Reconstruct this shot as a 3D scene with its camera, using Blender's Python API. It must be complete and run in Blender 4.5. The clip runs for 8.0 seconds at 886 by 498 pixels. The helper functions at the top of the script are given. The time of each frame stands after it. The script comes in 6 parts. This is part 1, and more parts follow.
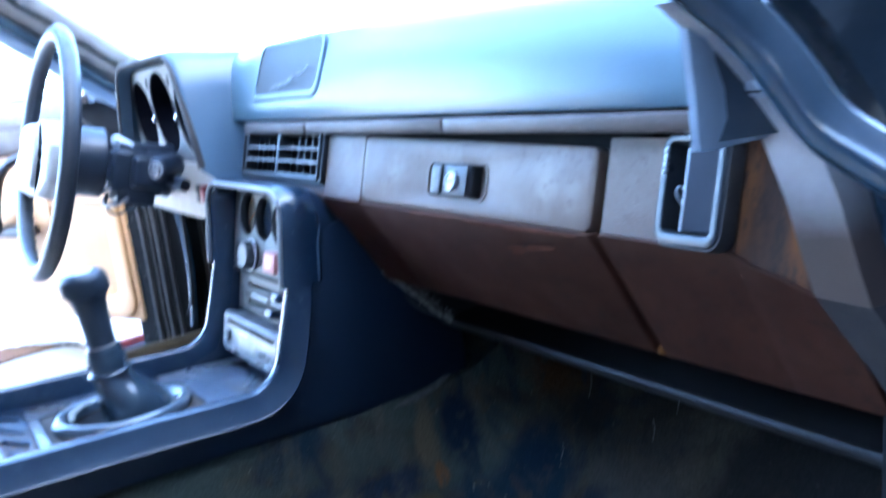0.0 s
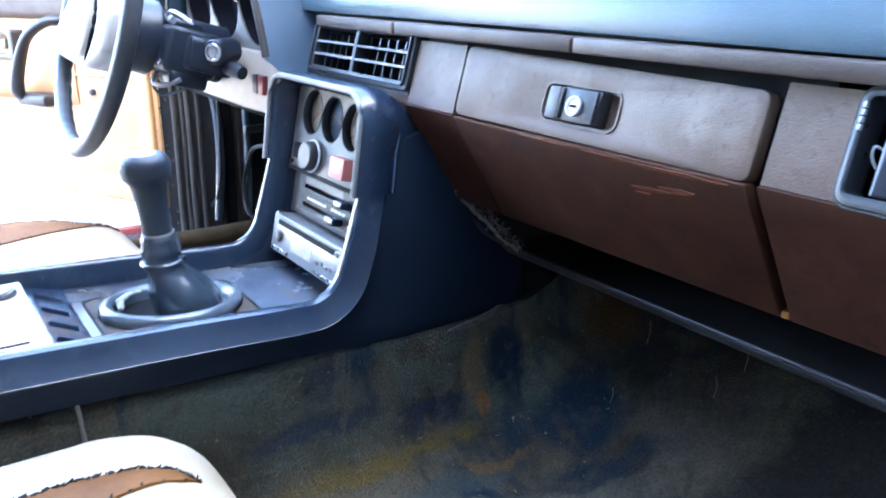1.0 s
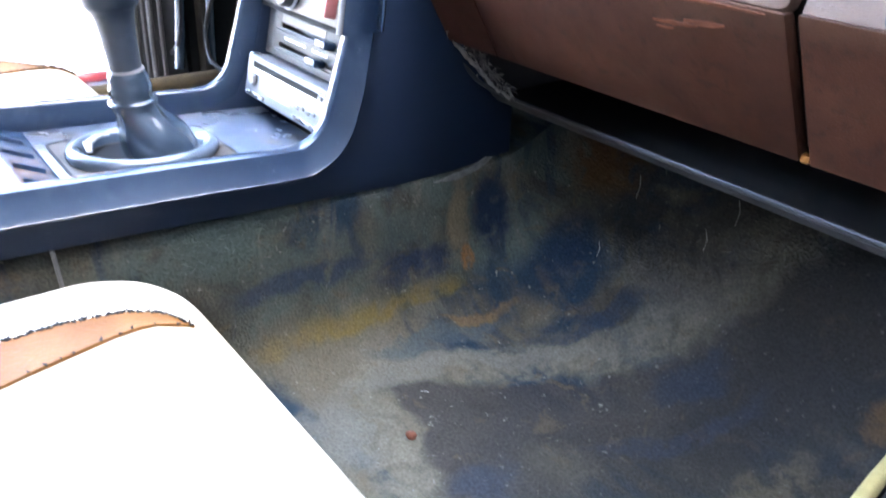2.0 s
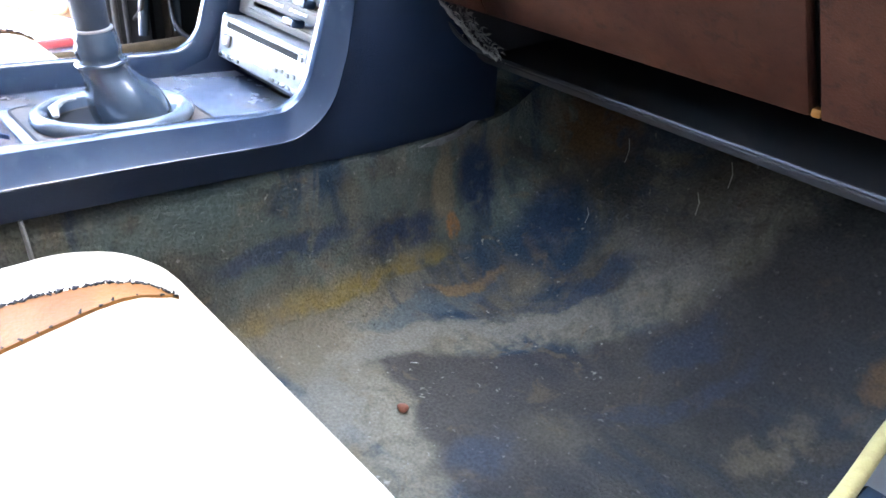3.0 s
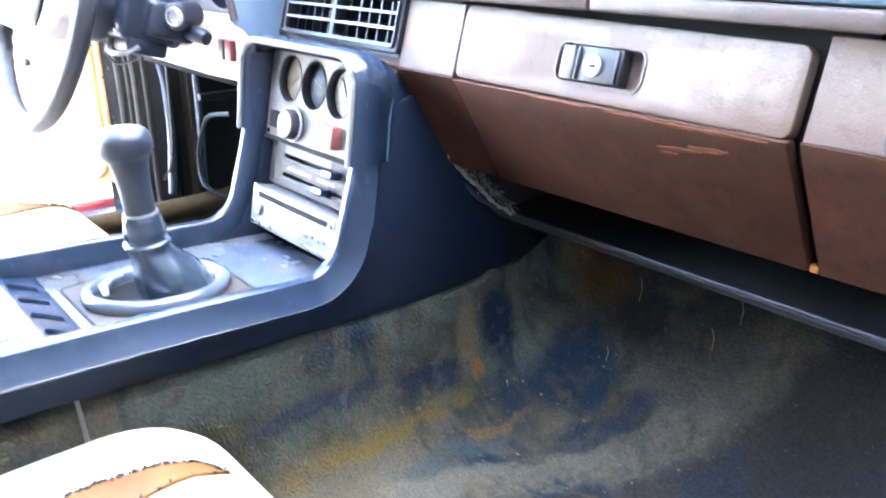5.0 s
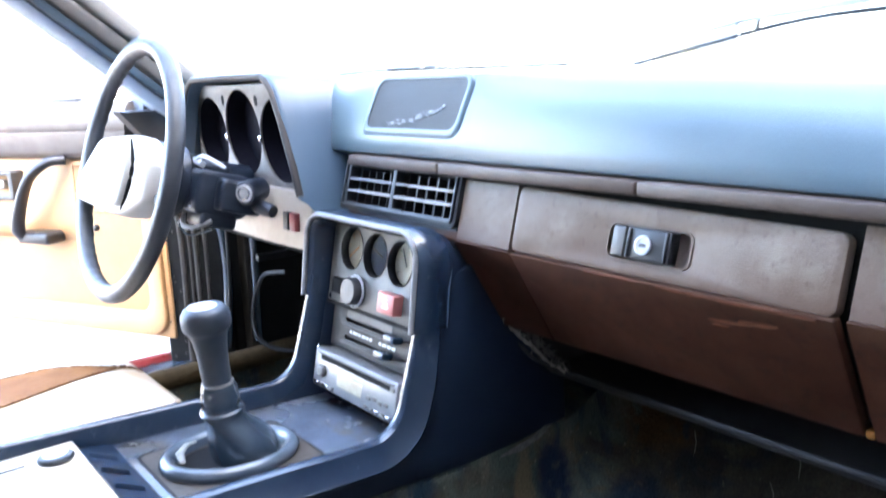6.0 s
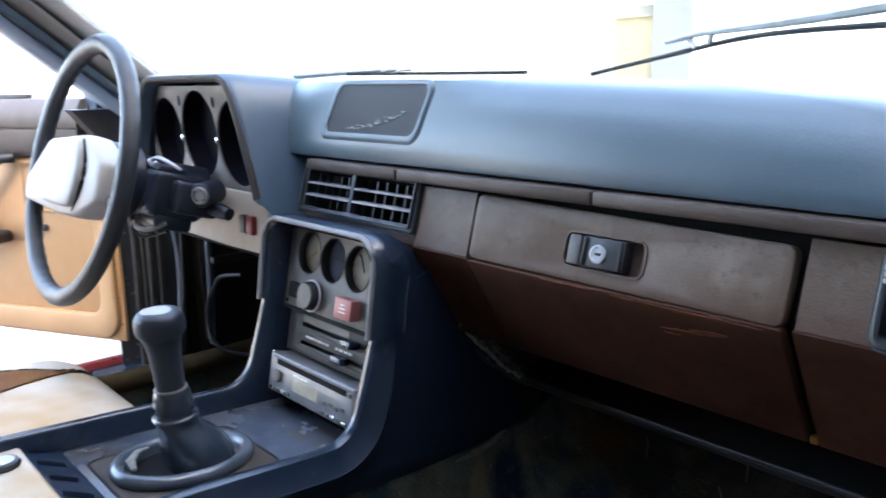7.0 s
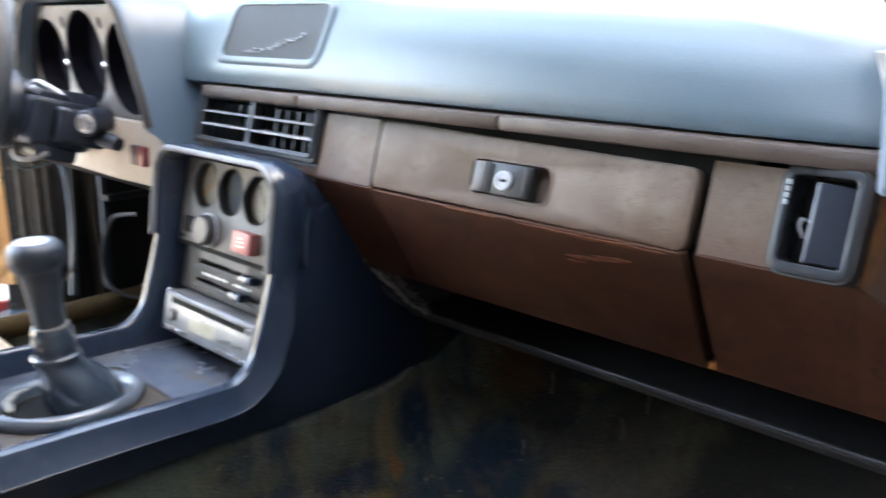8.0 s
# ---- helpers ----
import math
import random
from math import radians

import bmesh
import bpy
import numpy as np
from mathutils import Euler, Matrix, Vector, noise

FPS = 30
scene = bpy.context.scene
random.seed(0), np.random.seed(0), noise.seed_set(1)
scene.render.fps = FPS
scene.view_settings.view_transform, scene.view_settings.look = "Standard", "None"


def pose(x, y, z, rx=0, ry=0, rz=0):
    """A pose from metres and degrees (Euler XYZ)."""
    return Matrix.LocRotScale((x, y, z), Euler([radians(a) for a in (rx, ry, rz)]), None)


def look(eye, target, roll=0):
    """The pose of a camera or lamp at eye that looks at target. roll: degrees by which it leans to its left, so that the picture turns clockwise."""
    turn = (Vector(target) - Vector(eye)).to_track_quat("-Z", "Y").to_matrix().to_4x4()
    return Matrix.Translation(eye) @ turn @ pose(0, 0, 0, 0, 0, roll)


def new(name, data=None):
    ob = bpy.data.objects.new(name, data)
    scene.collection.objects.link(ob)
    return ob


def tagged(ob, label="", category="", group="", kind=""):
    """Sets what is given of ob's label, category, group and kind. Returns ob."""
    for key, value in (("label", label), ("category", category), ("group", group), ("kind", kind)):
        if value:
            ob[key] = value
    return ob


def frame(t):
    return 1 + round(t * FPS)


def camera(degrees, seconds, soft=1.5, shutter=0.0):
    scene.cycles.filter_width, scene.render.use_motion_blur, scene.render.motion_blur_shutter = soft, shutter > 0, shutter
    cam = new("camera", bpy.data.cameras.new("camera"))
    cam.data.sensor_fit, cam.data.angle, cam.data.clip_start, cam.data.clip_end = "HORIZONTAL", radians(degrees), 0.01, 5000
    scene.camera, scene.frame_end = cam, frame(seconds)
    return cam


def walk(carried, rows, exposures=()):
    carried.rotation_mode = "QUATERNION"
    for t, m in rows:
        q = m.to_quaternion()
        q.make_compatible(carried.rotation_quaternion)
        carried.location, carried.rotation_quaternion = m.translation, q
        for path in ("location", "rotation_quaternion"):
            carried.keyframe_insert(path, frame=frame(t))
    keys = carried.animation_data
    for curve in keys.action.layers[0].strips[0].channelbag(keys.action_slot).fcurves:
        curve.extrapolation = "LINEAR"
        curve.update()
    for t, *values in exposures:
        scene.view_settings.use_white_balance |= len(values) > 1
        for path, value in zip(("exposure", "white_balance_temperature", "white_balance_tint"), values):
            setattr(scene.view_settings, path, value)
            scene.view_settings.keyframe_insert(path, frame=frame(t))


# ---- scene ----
cam = camera(58.30, 8.0, soft=1.6, shutter=0.5)
PATH = [
    (0, (0.9463, -0.4041, 0.6255), (-0.6695, 0.6904, 0.1881), -6.50),
    (0.1, (0.9380, -0.4120, 0.6355), (-0.6685, 0.6614, 0.1220), -6.10),
    (0.2, (0.9280, -0.4226, 0.6335), (-0.6280, 0.6342, 0.1194), -4.56),
    (0.3, (0.9210, -0.4259, 0.6350), (-0.6611, 0.6706, 0.0920), -3.59),
    (0.5, (0.8950, -0.4369, 0.6322), (-0.6173, 0.7453, 0.0706), -1.44),
    (0.6, (0.8833, -0.4413, 0.6280), (-0.5881, 0.7058, 0.0610), -1.08),
    (0.7, (0.8684, -0.4450, 0.6290), (-0.6224, 0.6779, 0.0642), -1.05),
    (0.9, (0.8549, -0.4559, 0.6246), (-0.6640, 0.6178, 0.0393), 0.29),
    (1, (0.8497, -0.4625, 0.6243), (-0.7040, 0.6243, -0.0121), 0.58),
    (1.2, (0.8410, -0.4703, 0.6214), (-0.6730, 0.5837, -0.0105), 1.40),
    (1.4, (0.8305, -0.4825, 0.6200), (-0.6370, 0.5671, -0.1197), 1.83),
    (1.5, (0.8252, -0.4875, 0.6153), (-0.6506, 0.6029, -0.1804), 2.21),
    (1.7, (0.8148, -0.4855, 0.6060), (-0.5809, 0.5902, -0.2292), 2.63),
    (1.9, (0.8102, -0.4814, 0.5935), (-0.5490, 0.5996, -0.2933), 2.75),
    (2, (0.8091, -0.4794, 0.5903), (-0.5682, 0.6289, -0.3449), 2.85),
    (2.2, (0.7984, -0.4778, 0.5836), (-0.5354, 0.6613, -0.3774), 2.55),
    (3.3, (0.7778, -0.4870, 0.5669), (-0.5183, 0.6752, -0.4177), 3.43),
    (3.5, (0.7803, -0.4836, 0.5738), (-0.5389, 0.6837, -0.3733), 2.74),
    (3.7, (0.7802, -0.4864, 0.5797), (-0.5118, 0.6736, -0.3078), 2.53),
    (3.9, (0.7804, -0.4897, 0.5839), (-0.5312, 0.6939, -0.2416), 2.41),
    (4, (0.7827, -0.4888, 0.5850), (-0.5783, 0.7213, -0.2415), 2.23),
    (4.2, (0.7829, -0.4893, 0.5872), (-0.5758, 0.7371, -0.2190), 2.49),
    (5.3, (0.7865, -0.5267, 0.6437), (-0.6651, 0.6735, -0.0288), -0.72),
    (5.5, (0.7847, -0.5404, 0.6545), (-0.6960, 0.6707, 0.0707), -0.44),
    (5.7, (0.7890, -0.5505, 0.6654), (-0.6874, 0.6287, 0.1837), -1.48),
    (5.9, (0.7916, -0.5526, 0.6757), (-0.6923, 0.6323, 0.2322), -2.18),
    (6, (0.7943, -0.5563, 0.6775), (-0.7372, 0.6597, 0.2583), -2.15),
    (6.2, (0.7994, -0.5557, 0.6856), (-0.6869, 0.6581, 0.3388), -2.05),
    (6.4, (0.8028, -0.5494, 0.6890), (-0.6608, 0.6922, 0.3444), -2.16),
    (6.5, (0.8033, -0.5531, 0.6897), (-0.7073, 0.7118, 0.3461), -2.35),
    (6.7, (0.8023, -0.5564, 0.6878), (-0.6760, 0.6646, 0.3327), -2.47),
    (6.9, (0.7986, -0.5588, 0.6859), (-0.6536, 0.6801, 0.2873), -1.05),
    (7, (0.7958, -0.5582, 0.6824), (-0.6671, 0.7404, 0.2657), -0.90),
    (7.2, (0.7929, -0.5574, 0.6816), (-0.6022, 0.7386, 0.2616), -0.93),
    (7.4, (0.7938, -0.5540, 0.6814), (-0.5745, 0.7666, 0.2499), -0.76),
    (7.5, (0.7930, -0.5520, 0.6790), (-0.6061, 0.8062, 0.2341), -0.70),
    (7.7, (0.7916, -0.5433, 0.6720), (-0.5518, 0.7863, 0.1925), -0.44),
    (7.9, (0.7883, -0.5387, 0.6599), (-0.5158, 0.8155, 0.1420), 0.25),
    (8, (0.7883, -0.5321, 0.6526), (-0.5089, 0.8946, 0.1219), 0.83),
]
walk(cam, [(t, look(eye, target, roll)) for t, eye, target, roll in PATH],
     exposures=[(0.0, 5.84, 5050, 3), (0.1, 5.7, 5200, 3), (0.5, 5.76, 5650, 4), (1.0, 6.19, 6050, 6), (1.5, 6.64, 6650, 8.5), (2.0, 7.2, 6900, 10), (3.5, 7.38, 7000, 10), (4.2, 7.84, 6800, 10), (5.5, 6.98, 7000, 9), (6.0, 6.12, 6900, 8), (6.5, 5.08, 7000, 8), (7.0, 4.74, 7200, 8), (7.5, 5.06, 7500, 8), (8.0, 5.74, 8600, 8)])

# ---- daylight: bright hazy sky and a soft sun ----
SUN_EL, SUN_AZ = radians(36), radians(90)
world = bpy.data.worlds.new("sky")
scene.world = world
world.use_nodes = True
wn = world.node_tree.nodes
sky = wn.new("ShaderNodeTexSky")
sky.sky_type, sky.sun_disc = "NISHITA", False
sky.sun_elevation, sky.sun_rotation = SUN_EL, SUN_AZ
sky.air_density, sky.dust_density, sky.ozone_density = 0.6, 4.0, 0.6
world.node_tree.links.new(sky.outputs[0], wn["Background"].inputs[0])
wn["Background"].inputs[1].default_value = 0.15
sun = new("sun", bpy.data.lights.new("sun", "SUN"))
sun.data.energy, sun.data.angle, sun.data.color = 2.5, radians(2), (1.0, 0.95, 0.88)
sun_from = Vector((math.sin(SUN_AZ) * math.cos(SUN_EL), math.cos(SUN_AZ) * math.cos(SUN_EL), math.sin(SUN_EL)))
sun.matrix_world = look(sun_from * 20, (0, 0, 0))


# ---- materials ----
def material(name, base, second=None, rough=0.5, metal=0.0, scale=30.0, bump=0.1, grain=400.0, mix=0.5,
             rough_var=0.1, spec=0.5, third=None, third_scale=4.0, stretch=(1, 1, 1), coat=0.0, bump_size=0.002, third_range=(0.5, 0.68), speck=None, speck_scale=120.0, speck_range=(0.60, 0.70), worn=None):
    """Base colour with blotches at two scales, a fine grain in relief and uneven gloss."""
    m = bpy.data.materials.new(name)
    m.use_nodes = True
    nt = m.node_tree
    n, l = nt.nodes, nt.links
    b = n["Principled BSDF"]
    b.inputs["Metallic"].default_value = metal
    b.inputs["Specular IOR Level"].default_value = spec
    b.inputs["Coat Weight"].default_value = coat
    co = n.new("ShaderNodeTexCoord")
    mp = n.new("ShaderNodeMapping")
    mp.inputs["Scale"].default_value = stretch
    l.new(co.outputs["Object"], mp.inputs[0])

    def noise_tex(s, detail=5.0, rgh=0.6):
        t = n.new("ShaderNodeTexNoise")
        t.inputs["Scale"].default_value, t.inputs["Detail"].default_value, t.inputs["Roughness"].default_value = s, detail, rgh
        l.new(mp.outputs[0], t.inputs["Vector"])
        return t

    def ramp(src, lo, hi):
        r = n.new("ShaderNodeMapRange")
        r.inputs["From Min"].default_value, r.inputs["From Max"].default_value = lo, hi
        l.new(src, r.inputs["Value"])
        return r.outputs[0]

    def blend(fac, a, c):
        x = n.new("ShaderNodeMix")
        x.data_type = "RGBA"
        l.new(fac, x.inputs["Factor"])
        for sock, v in ((x.inputs["A"], a), (x.inputs["B"], c)):
            if isinstance(v, tuple):
                sock.default_value = (*v, 1)
            else:
                l.new(v, sock)
        return x.outputs["Result"]

    second = second or tuple(v * 0.75 for v in base)
    big = noise_tex(scale)
    col = blend(ramp(big.outputs["Fac"], 0.5 - mix * 0.4, 0.5 + mix * 0.4), base, second)
    if third:
        patch = noise_tex(third_scale, 3.0)
        col = blend(ramp(patch.outputs["Fac"], *third_range), col, third)
    if speck:
        dots = noise_tex(speck_scale, 6.0, 0.7)
        col = blend(ramp(dots.outputs["Fac"], *speck_range), col, speck)
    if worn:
        # shading painted by height with a ragged border: colour and the heights between which it sets in
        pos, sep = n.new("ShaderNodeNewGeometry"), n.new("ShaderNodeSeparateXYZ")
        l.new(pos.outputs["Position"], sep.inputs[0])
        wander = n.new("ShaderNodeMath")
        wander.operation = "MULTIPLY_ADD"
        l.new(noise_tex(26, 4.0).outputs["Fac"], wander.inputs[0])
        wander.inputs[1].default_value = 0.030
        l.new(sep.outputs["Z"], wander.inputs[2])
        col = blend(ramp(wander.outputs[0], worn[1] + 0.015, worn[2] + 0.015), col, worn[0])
    l.new(col, b.inputs["Base Color"])
    r = n.new("ShaderNodeMapRange")
    r.inputs["To Min"].default_value, r.inputs["To Max"].default_value = max(rough - rough_var, 0.03), min(rough + rough_var, 1)
    l.new(big.outputs["Fac"], r.inputs["Value"])
    l.new(r.outputs[0], b.inputs["Roughness"])
    if bump:
        g = noise_tex(grain, 4.0)
        bp = n.new("ShaderNodeBump")
        bp.inputs["Strength"].default_value, bp.inputs["Distance"].default_value = bump, bump_size
        l.new(g.outputs["Fac"], bp.inputs["Height"])
        l.new(bp.outputs[0], b.inputs["Normal"])
    m["blend"] = 1
    return m


black_plastic = material("black_plastic", (0.020, 0.020, 0.022), (0.030, 0.031, 0.034), 0.34, bump=0.25, grain=900, scale=18)
console_plastic = material("console_plastic", (0.007, 0.016, 0.034), (0.016, 0.032, 0.058), 0.25, bump=0.06, grain=900, scale=8, mix=0.6, rough_var=0.05, spec=0.8, third=(0.026, 0.040, 0.064), third_scale=20, third_range=(0.54, 0.74), speck=(0.070, 0.088, 0.118), speck_scale=70, speck_range=(0.62, 0.80))
dial_dark = material("dark_dial_well", (0.004, 0.004, 0.008), (0.006, 0.006, 0.011), 0.7, bump=0.05, spec=0.08)
tray_black = material("tray_black_vinyl", (0.014, 0.014, 0.015), (0.022, 0.021, 0.022), 0.7, bump=0.5, grain=500, scale=30, spec=0.12)
heater_face = material("dull_heater_plastic", (0.042, 0.038, 0.036), (0.058, 0.053, 0.050), 0.5, bump=0.2, scale=30, spec=0.3)
# paler than tray_black to make up for light missing inside the shelf
shelf_black = material("shelf_plastic", (0.036, 0.034, 0.034), (0.054, 0.051, 0.050), 0.7, bump=0.4, grain=500, scale=26, mix=0.8, spec=0.12)
dark_matt = material("dark_matt", (0.012, 0.012, 0.013), (0.02, 0.02, 0.02), 0.8, bump=0.2, spec=0.12)
pad_vinyl = material("pad_vinyl", (0.062, 0.101, 0.124), (0.088, 0.130, 0.152), 0.34, bump=0.12, grain=520, scale=9, mix=1.0, rough_var=0.08, spec=0.9)
# darker than pad_vinyl: shade on the binnacle hood is put into the colour
hood_vinyl = material("hood_vinyl", (0.046, 0.080, 0.122), (0.060, 0.098, 0.142), 0.34, bump=0.25, grain=520, scale=9, mix=1.0, rough_var=0.06, spec=0.7)
# redder lower and paler upper leather; shading across the bend is in their colours
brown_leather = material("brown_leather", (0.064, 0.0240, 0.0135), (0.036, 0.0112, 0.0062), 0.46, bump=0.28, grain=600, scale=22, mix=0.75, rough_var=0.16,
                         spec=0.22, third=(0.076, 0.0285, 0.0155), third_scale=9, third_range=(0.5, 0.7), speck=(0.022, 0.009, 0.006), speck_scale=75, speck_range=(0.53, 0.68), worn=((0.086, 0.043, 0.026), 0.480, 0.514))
pale_leather = material("pale_leather", (0.158, 0.112, 0.081), (0.106, 0.069, 0.048), 0.44, bump=0.28, grain=600, scale=22, mix=0.8, rough_var=0.12, spec=0.35,
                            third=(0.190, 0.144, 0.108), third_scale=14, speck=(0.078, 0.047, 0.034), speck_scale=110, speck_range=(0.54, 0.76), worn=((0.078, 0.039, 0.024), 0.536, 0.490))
knob_leather = material("worn_knob_leather", (0.019, 0.026, 0.038), (0.032, 0.042, 0.057), 0.42, bump=0.3, grain=420, scale=30, spec=0.5)
lip_grey = material("pale_hood_lip", (0.25, 0.25, 0.25), (0.12, 0.125, 0.135), 0.34, bump=0.2, scale=26, mix=0.7, spec=0.6)
blue_dial = material("dark_blue_dial", (0.026, 0.048, 0.090), (0.036, 0.062, 0.110), 0.6, bump=0.05, spec=0.1)
# dark copy of the console plastic with the sides' shade painted in
skirt_vinyl = material("shaded_skirt_vinyl", (0.006, 0.013, 0.028), (0.010, 0.020, 0.040), 0.55, bump=0.25, grain=600, scale=18, mix=1.0, spec=0.25)
column_black = material("column_black_plastic", (0.010, 0.015, 0.026), (0.016, 0.022, 0.036), 0.36, bump=0.12, grain=700, scale=26)
rib_rubber = material("dusty_rib_rubber", (0.052, 0.046, 0.040), (0.030, 0.028, 0.027), 0.6, bump=0.3, scale=60, spec=0.3)
brown_trim = material("brown_trim", (0.092, 0.064, 0.050), (0.060, 0.039, 0.030), 0.5, bump=0.3, grain=350)
chafed = material("chafed_leather", (0.18, 0.062, 0.032), (0.085, 0.034, 0.020), 0.75, scale=70, bump=0.5, mix=0.5, spec=0.15)
rusty = material("rusty_board", (0.066, 0.033, 0.018), (0.040, 0.021, 0.014), 0.7, scale=40, bump=0.4, third=(0.17, 0.062, 0.016), third_scale=16, stretch=(2.0, 1, 0.6), third_range=(0.52, 0.72), spec=0.15, speck=(0.03, 0.018, 0.013), speck_scale=90, speck_range=(0.5, 0.62))
cream_vinyl = material("cream_vinyl", (0.69, 0.61, 0.49), (0.63, 0.53, 0.40), 0.5, bump=0.3, grain=300, scale=11, third=(0.55, 0.36, 0.17), third_scale=5)
# darker copy of cream_vinyl: the passenger seat's weaker light is in the colour
dimmer_vinyl = material("dimmer_cream_vinyl", (0.50, 0.41, 0.29), (0.44, 0.34, 0.22), 0.5, bump=0.3, grain=300, scale=9, third=(0.42, 0.28, 0.13), third_scale=6, third_range=(0.52, 0.74))
cream_edge = material("shaded_cream_edge", (0.44, 0.32, 0.18), (0.49, 0.38, 0.24), 0.5, bump=0.3, grain=300, scale=9, third=(0.40, 0.24, 0.10), third_scale=6, third_range=(0.48, 0.7))
lip_dark = material("dark_brown_vinyl", (0.036, 0.029, 0.026), (0.022, 0.019, 0.019), 0.55, bump=0.3, scale=30, spec=0.3)
dark_red = material("dark_red_plastic", (0.20, 0.030, 0.036), (0.15, 0.022, 0.028), 0.35, bump=0.05)
mirror_base = material("mirror_base_plastic", (0.20, 0.24, 0.29), (0.15, 0.18, 0.22), 0.35, bump=0.1, scale=22)
tan_leather = material("tan_leather", (0.222, 0.089, 0.020), (0.152, 0.057, 0.012), 0.6, bump=0.4, grain=280, scale=16, spec=0.15)
door_tan = material("door_tan", (0.55, 0.31, 0.14), (0.50, 0.27, 0.115), 0.5, bump=0.35, grain=300, scale=10)
door_grey = material("door_grey_brown", (0.13, 0.105, 0.090), (0.10, 0.080, 0.068), 0.5, bump=0.3, grain=300)
thread = material("dark_thread", (0.022, 0.016, 0.013), rough=0.9, bump=0.3)
kick_brown = material("dull_kick_panel", (0.026, 0.020, 0.013), (0.015, 0.012, 0.009), 0.7, bump=0.3, scale=30, spec=0.2)
vent_plastic = material("faded_vent_plastic", (0.013, 0.014, 0.017), (0.024, 0.026, 0.030), 0.30, bump=0.1, scale=30, spec=0.35)
vane_grey = material("pale_grey_plastic", (0.36, 0.365, 0.38), (0.20, 0.205, 0.215), 0.2, bump=0.1, scale=30)
worn_ring = material("worn_boot_ring", (0.10, 0.125, 0.15), (0.05, 0.065, 0.085), 0.2, bump=0.1, scale=26, mix=0.7, spec=0.9)
cable_grey = material("dull_cable_sheath", (0.022, 0.022, 0.023), (0.014, 0.014, 0.015), 0.5, bump=0.2, scale=40, spec=0.25)
radio_silver = material("radio_silver", (0.28, 0.28, 0.29), (0.20, 0.20, 0.21), 0.36, metal=0.5, bump=0.1, scale=30)
brown_carpet = material("brown_sill_carpet", (0.062, 0.043, 0.021), (0.034, 0.024, 0.013), 0.95, bump=0.8, grain=300, scale=30, spec=0.1)
blocker_wall = material("dark_blocker", (0.05, 0.047, 0.044), (0.035, 0.033, 0.031), 0.85, bump=0.4, scale=3)
speaker_cloth = material("speaker_cloth", (0.020, 0.021, 0.022), (0.032, 0.034, 0.035), 0.5, bump=0.3, grain=900, scale=14, spec=0.35)
silver_plastic = material("silver_plastic", (0.50, 0.51, 0.53), (0.42, 0.43, 0.45), 0.38, metal=0.25, bump=0.1, scale=20)
wheel_pad = material("wheel_pad_vinyl", (0.46, 0.45, 0.43), (0.40, 0.39, 0.37), 0.45, bump=0.25, grain=500, scale=14)
rim_leather = material("rim_leather", (0.040, 0.044, 0.052), (0.026, 0.028, 0.034), 0.4, bump=0.4, grain=420, scale=30)
cream_plastic = material("cream_plastic", (0.42, 0.36, 0.29), (0.36, 0.30, 0.24), 0.5, bump=0.15)
face_plastic = material("gauge_face_plastic", (0.135, 0.122, 0.112), (0.095, 0.087, 0.08), 0.5, bump=0.2, scale=40)
plate_grey = material("instrument_plate", (0.155, 0.148, 0.138), (0.105, 0.100, 0.095), 0.45, bump=0.2, scale=30)
chrome = material("chrome", (0.75, 0.76, 0.78), (0.6, 0.6, 0.62), 0.2, metal=1.0, bump=0.05)
steel = material("worn_steel", (0.45, 0.44, 0.42), (0.3, 0.27, 0.24), 0.4, metal=0.9, bump=0.2)
red_plastic = material("red_plastic", (0.50, 0.17, 0.15), (0.42, 0.13, 0.12), 0.35, bump=0.05)
white_mark = material("white_marking", (0.75, 0.75, 0.72), (0.7, 0.7, 0.68), 0.5, bump=0.0)
ivory_dial = material("ivory_dial", (0.46, 0.42, 0.33), (0.26, 0.22, 0.15), 0.5, bump=0.05)
orange_mark = material("orange_needle", (0.65, 0.22, 0.04), rough=0.5, bump=0.0)
red_paint = material("red_paint", (0.22, 0.022, 0.025), (0.17, 0.018, 0.02), 0.3, coat=0.6, bump=0.03, scale=6)
# pale above, brown below: the pillar's fading light is put into the colour
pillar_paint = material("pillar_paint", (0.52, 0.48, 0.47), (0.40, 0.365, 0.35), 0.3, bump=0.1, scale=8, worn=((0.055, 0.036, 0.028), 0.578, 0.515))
pillar_grey = material("grey_pillar_vinyl", (0.20, 0.185, 0.18), (0.155, 0.142, 0.136), 0.45, bump=0.3, scale=12)
pillar_trim_mat = material("pillar_trim_vinyl", (0.052, 0.047, 0.046), (0.078, 0.070, 0.066), 0.5, bump=0.3, scale=14)
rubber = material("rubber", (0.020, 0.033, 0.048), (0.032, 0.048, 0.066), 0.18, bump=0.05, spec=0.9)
yellow_foam = material("yellow_foam_edge", (0.42, 0.33, 0.12), (0.34, 0.26, 0.10), 0.8, bump=0.5, scale=60)
flange_paint = material("bluish_flange_paint", (0.62, 0.69, 0.80), (0.54, 0.61, 0.73), 0.25, bump=0.05, scale=10)
dusty_tray = material("dusty_tray_plastic", (0.040, 0.060, 0.095), (0.125, 0.145, 0.180), 0.26, bump=0.3, grain=500, scale=14, mix=0.75, third=(0.095, 0.084, 0.072), third_scale=13, third_range=(0.54, 0.68), spec=0.7, speck=(0.11, 0.108, 0.102), speck_scale=120, speck_range=(0.60, 0.74))
dusty_padding = material("dusty_padding", (0.17, 0.165, 0.15), (0.07, 0.068, 0.062), 0.95, bump=0.8, scale=90)
foam = material("frayed_padding", (0.38, 0.37, 0.33), (0.16, 0.155, 0.14), 0.95, bump=0.8, scale=90)
